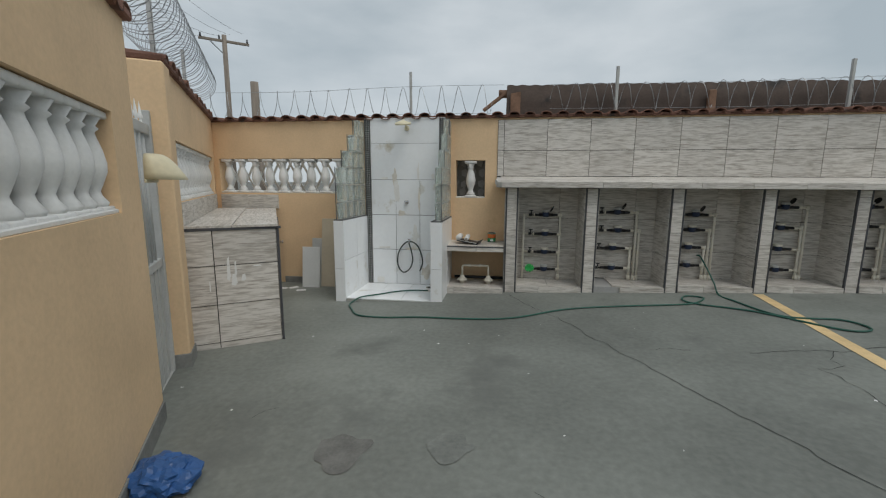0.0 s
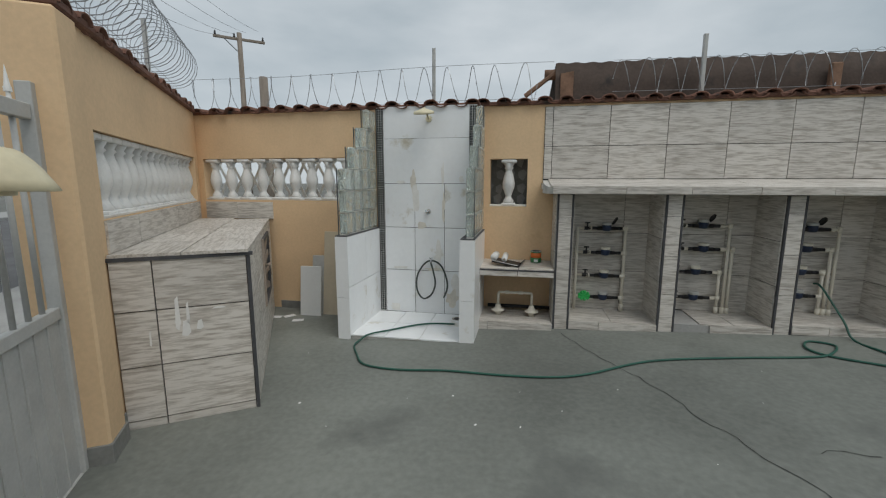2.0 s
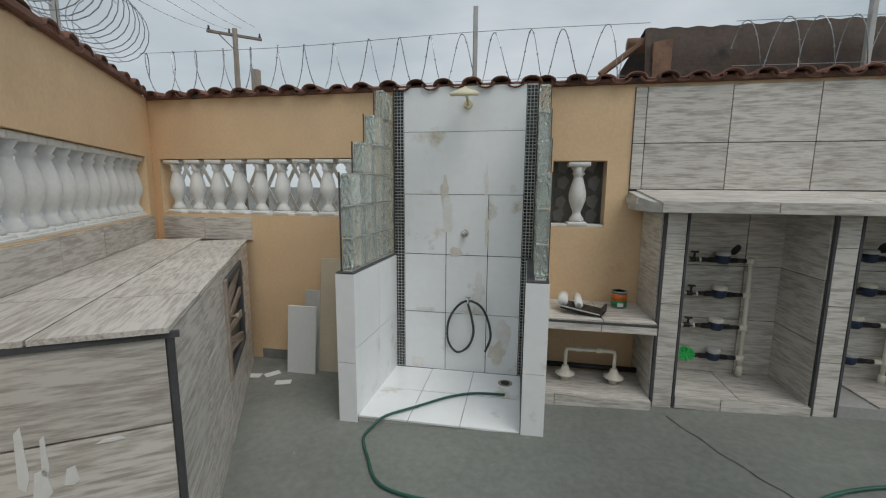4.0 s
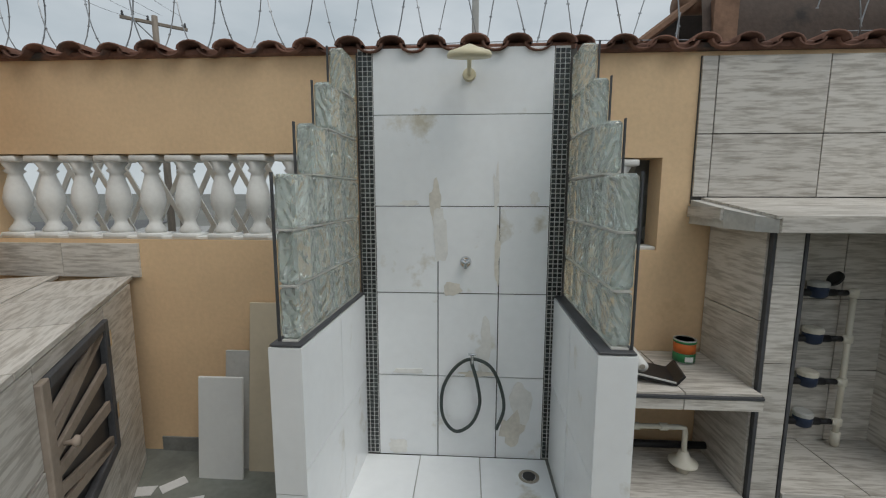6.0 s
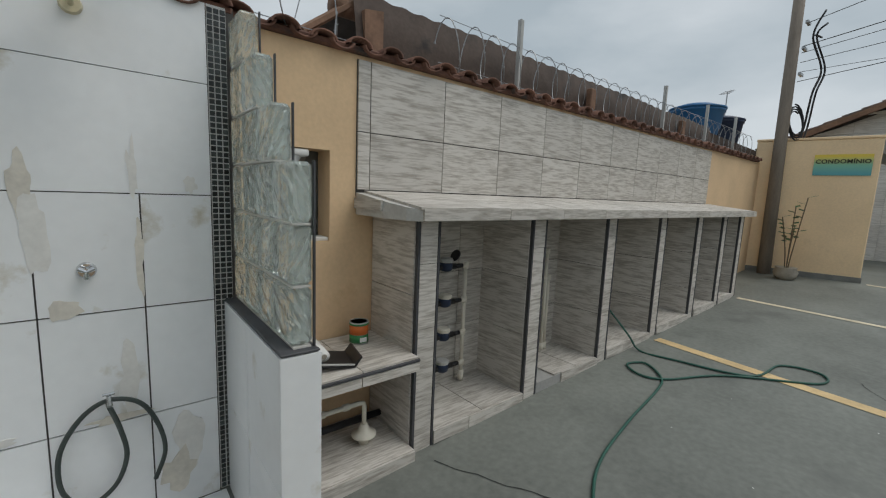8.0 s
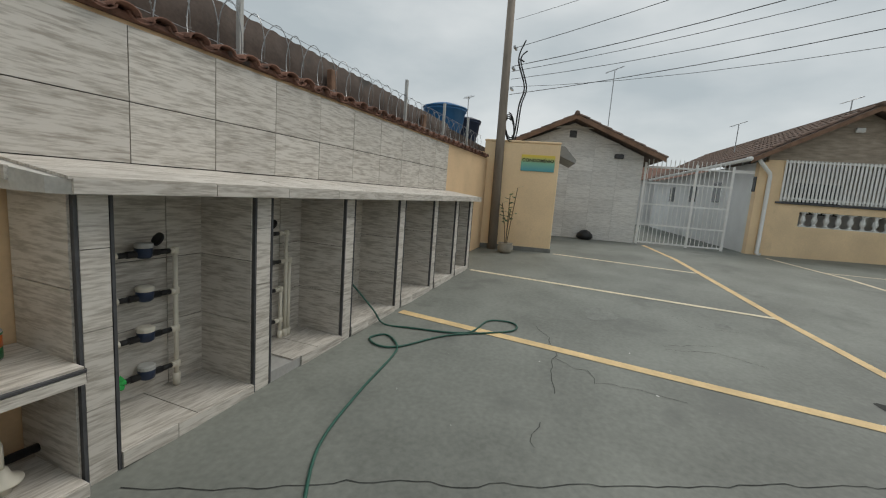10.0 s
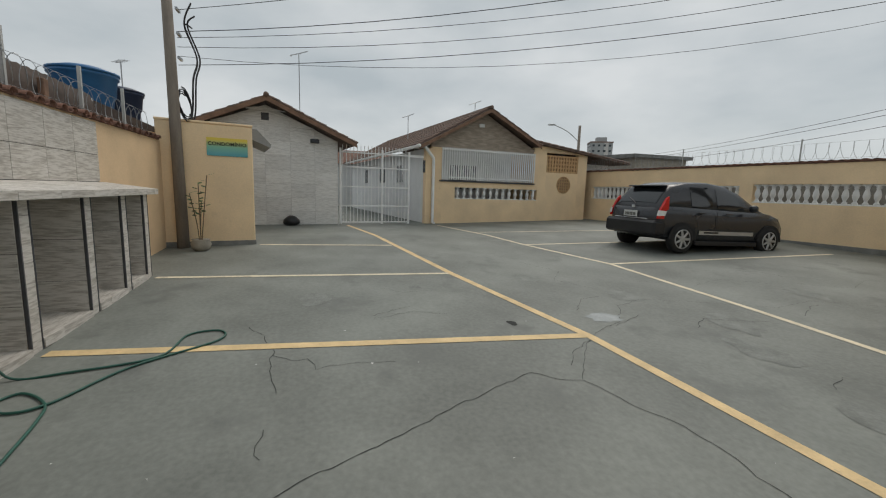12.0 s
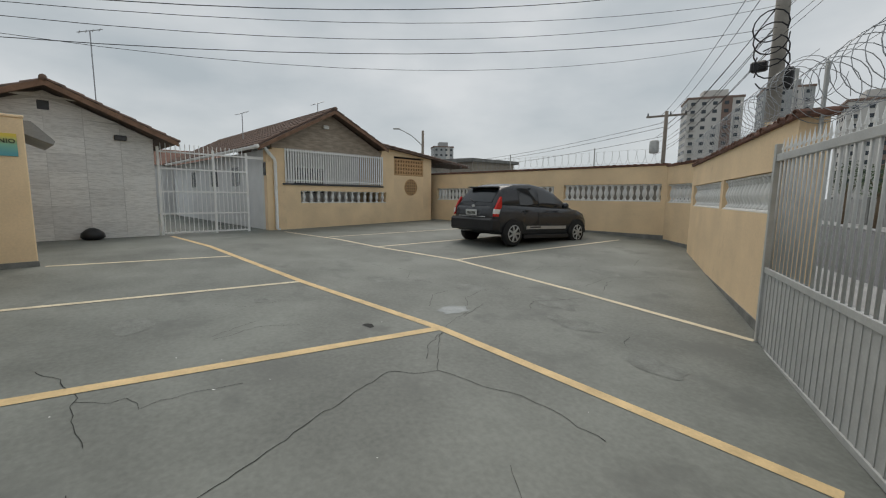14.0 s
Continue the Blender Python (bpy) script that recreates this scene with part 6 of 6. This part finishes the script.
def build_car(m):
    c = thing("hatchback_car", m, "parked black five-door hatchback with silver side decals", "car")
    xs = [-0.64, -0.61, -0.58, -0.5, -0.4, -0.2] + [0.0 + 0.2 * i for i in range(13)] + [2.5, 2.65, 2.85, 2.97, 3.08, 3.15, 3.2]
    body = part("body", loft([ring_low(x) for x in sorted(set(xs))]), M_CAR, c, "glossy black body", True)
    part("cabin", loft([ring_top(x) for x in (-0.56, -0.49, -0.42, -0.32, -0.22, -0.05, 0.15, 0.45, 0.75, 1.0, 1.25, 1.45, 1.65, 1.85, 2.05, 2.25, 2.4)]), M_CAR, c, "", True)

    def panel(nm, xa, xb, fa, fb, s, slant=0.0):
        bm = bmesh.new()
        g = [[None] * 5 for _ in range(7)]
        for i in range(7):
            for j in range(5):
                f = fa + (fb - fa) * j / 4
                x = xa + (xb - xa) * i / 6
                if i == 6:
                    x -= slant * f
                y, z = cabin(x, f)
                g[i][j] = bm.verts.new((x, s * (y + 0.006), z))
        for i in range(6):
            for j in range(4):
                bm.faces.new((g[i][j], g[i + 1][j], g[i + 1][j + 1], g[i][j + 1]))
        part(nm, bm, M_CGLASS, c, "tinted side window", True)
    for s in (-1, 1):
        panel("side_window", 0.22, 0.80, 0.10, 0.88, s)
        panel("side_window", 0.92, 1.62, 0.10, 0.86, s, 0.1)
        part("door_seam", boxed(0.855, 0.863, s * 0.832 - 0.002, s * 0.832 + 0.002, 0.32, 0.93), M_BUMPER, c)
        part("side_decal", boxed(0.42, 1.95, s * 0.836 - 0.002, s * 0.836 + 0.002, 0.40, 0.48), M_ALLOY, c, "silver side decal")
        part("decal_bar", boxed(0.55, 0.95, s * 0.8395 - 0.0015, s * 0.8395 + 0.0015, 0.43, 0.465), M_CAR, c)
        part("sill", boxed(0.36, 2.1, s * 0.80 - 0.03, s * 0.80 + 0.03, 0.17, 0.26, 0.01), M_BUMPER, c)
        for x in (0.35, 1.1):
            part("door_handle", boxed(x, x + 0.18, s * 0.835 - 0.015, s * 0.835 + 0.015, 0.84, 0.87, 0.006), M_CAR, c)
        mir = lathe(bmesh.new(), [(0.03, -0.09), (0.07, -0.06), (0.08, 0.02), (0.05, 0.08)], 10, pose(1.78, s * 0.9, 1.0, 90, 0, 0) @ Matrix.Diagonal((0.8, 1, 1, 1)))
        part("mirror", mir, M_CAR, c, "", True)
        tl = bmesh.new()
        slab(tl, [(-0.60, 0.70), (-0.40, 0.70), (-0.36, 0.82), (-0.38, 1.16), (-0.43, 1.12), (-0.58, 0.85)], s * 0.70, s * 0.755)
        part("tail_light", tl, M_RED, c, "tall red tail light")
        part("lamp_lens", slab(bmesh.new(), [(-0.605, 0.76), (-0.42, 0.76), (-0.41, 0.86), (-0.585, 0.87)], s * 0.705, s * 0.76), M_CLEAR, c, "clear lamp lens")
        part("head_light", lathe(bmesh.new(), [(0.02, -0.03), (0.11, 0.0), (0.08, 0.05)], 12, pose(2.95, s * 0.52, 0.66, 0, 60, 0)), M_CLEAR, c, "", True)
        # Dark half-discs stand for the shaded wheel wells; the body is not cut.
        part("wheel_arch", slab(bmesh.new(), [(0.36 * math.cos(math.pi * i / 14), 0.29 + 0.36 * math.sin(math.pi * i / 14)) for i in range(15)] + [(-0.36, 0.2), (0.36, 0.2)][:0], s * 0.822, s * 0.834), M_TYRE, c)
        part("wheel_arch", slab(bmesh.new(), [(2.46 + 0.36 * math.cos(math.pi * i / 14), 0.29 + 0.36 * math.sin(math.pi * i / 14)) for i in range(15)], s * 0.80, s * 0.83), M_TYRE, c)
        for x in (0.0, 2.46):
            w = part("wheel", lathe(bmesh.new(), [(0.2, -0.085), (0.27, -0.09), (0.292, -0.07), (0.297, 0.0), (0.292, 0.07), (0.27, 0.09), (0.2, 0.085)], 32, pose(x, s * 0.755, 0.297, 90)), M_TYRE, c, "black tyre", True)
            part("rim", lathe(bmesh.new(), [(0.2, -0.02), (0.205, 0.02), (0.19, 0.03), (0.185, 0.0)], 28, pose(x, s * 0.825, 0.297, 90)), M_ALLOY, w, "silver rim", True)
            part("rim_back", rod(bmesh.new(), (x, s * 0.79, 0.297), (x, s * 0.825, 0.297), 0.185, seg=24), M_BLACK, w)
            for k in range(7):
                a = 2 * math.pi * k / 7
                part("spoke", rod(bmesh.new(), (x, s * 0.838, 0.297), (x + 0.185 * math.cos(a), s * 0.838, 0.297 + 0.185 * math.sin(a)), 0.03, 0.024, 6), M_ALLOY, w)
            part("hub", rod(bmesh.new(), (x, s * 0.83, 0.297), (x, s * 0.858, 0.297), 0.045, 0.035, 14), M_ALLOY, w)
    rw = bmesh.new()
    g = []
    for i in range(6):
        x = -0.50 + 0.24 * i / 5
        y, z = cabin(x, 1.0)
        g.append([rw.verts.new((x - 0.022, y * k * 0.86, z + 0.045 - 0.02 * abs(k))) for k in (-1, -0.5, 0, 0.5, 1)])
    for a, b in zip(g, g[1:]):
        for i in range(4):
            rw.faces.new((a[i], a[i + 1], b[i + 1], b[i]))
    part("rear_window", rw, M_CGLASS, c, "tinted rear window", True)
    part("rear_wiper", rod(bmesh.new(), (-0.55, 0.0, 1.0), (-0.46, 0.3, 1.12), 0.01), M_BLACK, c)
    part("spoiler", boxed(-0.37, -0.17, -0.5, 0.5, 1.375, 1.405, 0.012), M_CAR, c)
    part("rear_bumper", boxed(-0.70, -0.36, -0.77, 0.77, 0.34, 0.66, 0.05), M_BUMPER, c, "black rear bumper")
    part("boot_trim", boxed(-0.655, -0.60, -0.5, 0.5, 0.675, 0.69, 0.004), M_CHROME, c, "chrome strip")
    pl_ = part("number_plate", boxed(-0.665, -0.645, -0.2, 0.2, 0.71, 0.84, 0.003), M_PLATE, c, "grey number plate")
    for k in range(7):
        part("plate_mark", boxed(-0.668, -0.665, -0.16 + k * 0.047, -0.13 + k * 0.047, 0.735, 0.80), M_INK, pl_)
    part("badge", boxed(-0.60, -0.585, -0.05, 0.05, 0.90, 0.96, 0.004), M_CHROME, c, "small chrome badge")
    part("badge", boxed(-0.61, -0.60, -0.5, -0.38, 0.80, 0.83), M_CHROME, c, "small chrome badge")
    part("badge", boxed(-0.61, -0.60, 0.38, 0.52, 0.80, 0.83), M_CHROME, c, "small chrome badge")
    return c


build_car(pose(6.58, -1.18, ground_z(6.5, -1.2) - 0.005, 0, 1.4, -91))


# ---- poles, wires, far town ----
def street_pole(m, h, arm, label, drop=0.35, twist=0.0):
    p = thing("street_pole", m, label, "utility pole")
    part("shaft", rod(bmesh.new(), (0, 0, -0.5), (0, 0, h), 0.15, 0.11, 12), M_POLE, p, "", True)
    if arm:
        part("cross_arm", boxed(-arm / 2, arm / 2, -0.05, 0.05, h - drop, h - drop + 0.12, 0.01), M_POLE, p)
        part("brace", rod(bmesh.new(), (-arm * 0.28, 0.06, h - drop), (0, 0.06, h - drop - 0.6), 0.025), M_WIRE, p)
        for x in (-arm * 0.46, -arm * 0.1, arm * 0.46):
            part("insulator", lathe(bmesh.new(), [(0.03, 0), (0.06, 0.05), (0.03, 0.1), (0.05, 0.14), (0.02, 0.2)], 10, Matrix.Translation((x, 0, h - drop + 0.12))), M_STRIP, p, "", True)
    return p


P1 = (-0.08 + 25 * math.cos(radians(124.4)), 3.1 + 25 * math.sin(radians(124.4)))
street_pole(pose(*P1, -0.3, 0, 0, 40), 8.9, 2.3, "timber street pole with a cross arm")
street_pole(pose(-0.08 + 14 * math.cos(radians(121.5)), 3.1 + 14 * math.sin(radians(121.5)), -0.3), 4.5, 0, "short dark timber post beyond the wall")
P2 = (-1.03 + 32 * math.cos(radians(-65)), 6.2 + 32 * math.sin(radians(-65)))
sp = street_pole(pose(*P2, -0.4, 0, 0, 20), 7.6, 2.4, "far street pole with transformer")
part("transformer", lathe(bmesh.new(), [(0.25, 0), (0.3, 0.1), (0.3, 0.75), (0.22, 0.85)], 14, Matrix.Translation((0.6, 0, 4.9))), M_GALV, sp, "grey transformer", True)
P3 = (-1.03 + 13.2 * math.cos(radians(-75.1)), 6.2 + 13.2 * math.sin(radians(-75.1)))
bp_ = thing("big_street_pole", pose(*P3, -0.3), "thick weathered street pole with bundled cables", "utility pole")
part("shaft", rod(bmesh.new(), (0, 0, 0), (0.05, 0, 9), 0.17, 0.14, 14), M_CPOLE, bp_, "", True)
part("paint_band", rod(bmesh.new(), (0, 0, 3.0), (0.003, 0, 3.6), 0.173, 0.17, 14), M_YELLOW, bp_, "yellow painted band")
part("junction_box", boxed(-0.28, -0.05, -0.35, -0.1, 4.4, 4.9, 0.03), M_BLACK, bp_)
part("junction_box", boxed(0.25, 0.6, -0.2, 0.0, 4.9, 5.15, 0.04), M_BLACK, bp_)
for k in range(5):
    part("cable_coil", tube(bmesh.new(), [(0.05 + 0.35 * math.cos(a * 0.45 + k), 0.25 + 0.1 * k, 4.7 + 0.25 * k + 0.35 * math.sin(a * 0.45 + k)) for a in range(14)], 0.016, 6), M_CABLE, bp_, "", True)


def wire(a, b, sag, r=0.012, n=14):
    a, b = Vector(a), Vector(b)
    pts = [a.lerp(b, i / n) - Vector((0, 0, sag * 4 * (i / n) * (1 - i / n))) for i in range(n + 1)]
    solid("overhead_wire", tube(bmesh.new(), pts, r * 0.48, 5), M_CABLE, "thin black overhead wire", "cable", group="overhead wires")


T3 = Vector((*P3, 0))
for z0, z1, sag, r in ((4.9, 7.7, 0.5, 0.008), (4.35, 7.1, 0.35, 0.012), (4.0, 6.7, 0.55, 0.014), (3.9, 6.2, 0.5, 0.010), (3.75, 6.0, 0.6, 0.010), (3.45, 5.5, 0.45, 0.012), (3.6, 5.35, 0.75, 0.008)):
    wire((7.68, 8.4, z0), T3 + Vector((0.05, 0.1, z1)), sag, r)
for k, (z0, z1) in enumerate(((4.6, 4.9), (4.9, 5.3), (5.2, 5.6), (5.5, 6.0), (6.2, 6.5), (4.3, 4.4), (5.0, 5.2), (6.9, 7.0))):
    wire(T3 + Vector((0.1 * (k % 3), -0.1, z0 + 0.8)), (P2[0] + 0.3 * (k % 3), P2[1], z1), 0.4, 0.02)
    wire(T3 + Vector((-0.1, 0.1 * (k % 3), z0 + 1.0)), (-9.0 + 0.15 * k, 11.5, z0 + 1.2), 0.3, 0.012)
for k in range(4):
    wire((-9.0 + 0.15 * k, 11.5, 5.5 + 0.4 * k), (P1[0] + 0.7 * (k - 1.5), P1[1], 8.6), 0.3, 0.012)
for z in (5.6, 6.2, 6.5):
    wire((P2[0], P2[1], z), (60, -40, z + 1), 0.6, 0.03)
# street lamp
sl = thing("street_lamp", pose(-1 + 34 * math.cos(radians(-34.8)), 6.2 + 34 * math.sin(radians(-34.8)), 0, 0, 0, 55), "tall street lamp on a timber pole", "street lamp")
part("shaft", rod(bmesh.new(), (0, 0, -0.4), (0, 0, 6.6), 0.14, 0.1, 10), M_POLE, sl, "", True)
part("arm", tube(bmesh.new(), smooth_path([(0, 0, 5.4), (0.9, 0, 6.2), (1.9, 0, 6.7)], 5), 0.035, 8), M_GALV, sl, "", True)
part("lamp_head", boxed(1.8, 2.35, -0.1, 0.1, 6.66, 6.76, 0.03), M_GALV, sl)


def tower(az, dist, width, depth, top, material, band, floors, bays_, label):
    a = radians(az)
    t = thing("apartment_tower", pose(-1 + dist * math.cos(a), 6.2 + dist * math.sin(a), -0.4, 0, 0, az - 90 + 12), label, "apartment tower")
    part("wall", boxed(-width / 2, width / 2, 0, depth, 0, top), material, t)
    part("roof_block", boxed(-width * 0.2, width * 0.25, depth * 0.2, depth * 0.7, top, top + 3.2), material, t)
    part("parapet", boxed(-width / 2 - 0.3, width / 2 + 0.3, -0.3, depth + 0.3, top - 0.6, top + 0.2), M_TBAND, t)
    part("facade_band", boxed(width * 0.12, width * 0.3, -0.25, 0, 0, top - 0.6), band, t, "darker facade band")
    win = mesh_of("window", boxed(-0.75, 0.75, -0.12, 0.05, -0.65, 0.65), M_WINDOW)
    slab_ = mesh_of("balcony", boxed(-1.3, 1.3, -0.9, 0.0, -0.95, -0.75), material)
    for f in range(floors):
        z = top - 2.4 - f * (top - 8) / floors
        for k in range(bays_):
            x = -width / 2 + width * (k + 0.5) / bays_
            ob = new("window", win)
            ob.parent = t
            ob.matrix_local = Matrix.Translation((x, -0.26 if width * 0.1 < x < width * 0.32 else 0, z))
            if k == 0:
                ob = new("balcony", slab_)
                ob.parent = t
                ob.matrix_local = Matrix.Translation((x, 0, z))
            ob = new("window", win)
            ob.parent = t
            ob.matrix_local = pose(-width / 2, depth * (k + 0.5) / bays_, z, 0, 0, -90)


tower(-69.8, 200, 19, 14, 42, M_TOWER, M_TBAND, 11, 5, "tall pale apartment tower with brown bands")
tower(-76.2, 230, 17, 14, 49, M_TOWER2, M_TOWER, 12, 4, "grey apartment tower behind the pole")
tower(-83.0, 190, 15, 14, 34, M_TOWER, M_TBAND, 9, 4, "cream apartment tower down the street")
tower(-37.6, 300, 14, 12, 37, M_TOWER2, M_TOWER, 8, 4, "distant grey apartment tower")
tower(-44.5, 260, 9, 9, 20, M_TOWER2, M_TBAND, 4, 3, "distant low apartment block")
solid("wall_neighbour", boxed(-1, 10, 1.6, 1.75, -0.4, 1.95), M_SKIRT, "plain grey neighbour wall behind the balusters", "wall", "structure", m=PW)
bh = thing("boundary_house", pose(16.2, -9.5, 0), "small flat-roofed house beyond the boundary wall", "house")
part("wall", boxed(-1.2, 1.2, -1.5, 1.5, -0.4, 3.2), M_POT, bh)
part("roof_slab", slab(bmesh.new(), [(-1.4, 3.2), (1.5, 3.2), (1.5, 3.45), (-1.4, 3.35)], -1.7, 1.7), M_SKIRT, bh)


def palm(m, h, label, n=13, seed=1):
    random.seed(seed)
    p = thing("palm_tree", m, label, "palm tree")
    part("trunk", tube(bmesh.new(), [(0, 0, -0.3), (0.05, 0, h * 0.4), (0.1, 0.05, h * 0.8), (0.1, 0.05, h)], 0.13, 10), M_STEM, p, "", True)
    for k in range(n):
        a, up0 = 2 * math.pi * k / n + random.uniform(-0.2, 0.2), random.uniform(0.2, 1.0)
        ln = random.uniform(1.5, 2.1)
        rib = [Vector((0.1 + ln * t * math.cos(a), 0.05 + ln * t * math.sin(a), h + ln * (up0 * t - 1.15 * t * t))) for t in [i / 12 for i in range(13)]]
        bm = bmesh.new()
        tube(bm, rib, 0.012, 5)
        for i in range(1, 13):
            d = (rib[i] - rib[i - 1]).normalized()
            for s in (-1, 1):
                for q in (0, 0.33, 0.66):
                    b = rib[i - 1].lerp(rib[i], q)
                    side = Vector((-math.sin(a), math.cos(a), 0)) * s
                    e = b + (side * 0.8 + d * 0.5 + Vector((0, 0, -0.55))) * random.uniform(0.3, 0.5)
                    wv = d * 0.02
                    vs = [bm.verts.new(v) for v in (b - wv, b + wv, e)]
                    bm.faces.new(vs)
        part("frond", bm, M_LEAF, p, "drooping green frond")
    return p


palm(W1 @ pose(9.5, 3.8, -0.3), 3.3, "green palm tree on the street side of the wall", 15, 3)


def street_tree(m, h, label, seed):
    random.seed(seed)
    t = thing("street_tree", m, label, "tree", "street trees")
    part("trunk", tube(bmesh.new(), [(0, 0, -0.2), (0.05, 0.02, h * 0.3), (0.0, 0.08, h * 0.6)], 0.09, 8), M_STEM, t, "", True)
    for k in range(5):
        a = k * 1.3
        part("limb", rod(bmesh.new(), (0, 0.05, h * 0.35 + 0.1 * k), (0.7 * math.cos(a), 0.7 * math.sin(a), h * 0.7), 0.04, 0.012, 6), M_STEM, t)
    bm = bmesh.new()
    for k in range(1500):
        d = Vector((random.gauss(0, 1), random.gauss(0, 1), random.gauss(0, 1))).normalized()
        lobe = 0.6 + 0.55 * abs(noise.noise(d * 2.2 + Vector((seed, 0, 0))))
        c = Vector((0, 0, h * 0.68)) + Vector((d.x * h * 0.36, d.y * h * 0.36, d.z * h * 0.34)) * lobe * random.uniform(0.45, 1.0)
        s = random.uniform(0.04, 0.085)
        u_, v_ = d.orthogonal().normalized(), Vector((random.uniform(-1, 1), random.uniform(-1, 1), random.uniform(-1, 1)))
        vs = [bm.verts.new(c + q) for q in (u_ * s, v_ * s * 0.5, -u_ * s, -v_ * s * 0.5)]
        bm.faces.new(vs)
    tagged(part("crown", bm, M_LEAF, t), kind="stuff")


for k, (x, y, h) in enumerate(((-11.0, 12.9, 3.6), (-15.5, 13.2, 4.4), (-19.5, 12.8, 4.0), (-24.0, 13.3, 4.8), (-29.0, 12.9, 4.4), (-34.0, 13.2, 5.0))):
    street_tree(W @ pose(x, y, -0.3), h, "dark green street tree across the road", 4 + 2 * k)
fence = thing("far_fence", W @ Matrix.Translation((0, 14.6, 0)), "pale wall across the street", "wall")
part("wall_panel", boxed(-44, 12, 0, 0.2, -0.4, 1.6), M_PAVE, fence)
for k in range(17):
    part("pillar", boxed(-43.9 + 3.2 * k, -43.6 + 3.2 * k, -0.05, 0.25, -0.4, 1.75), M_SKIRT, fence)
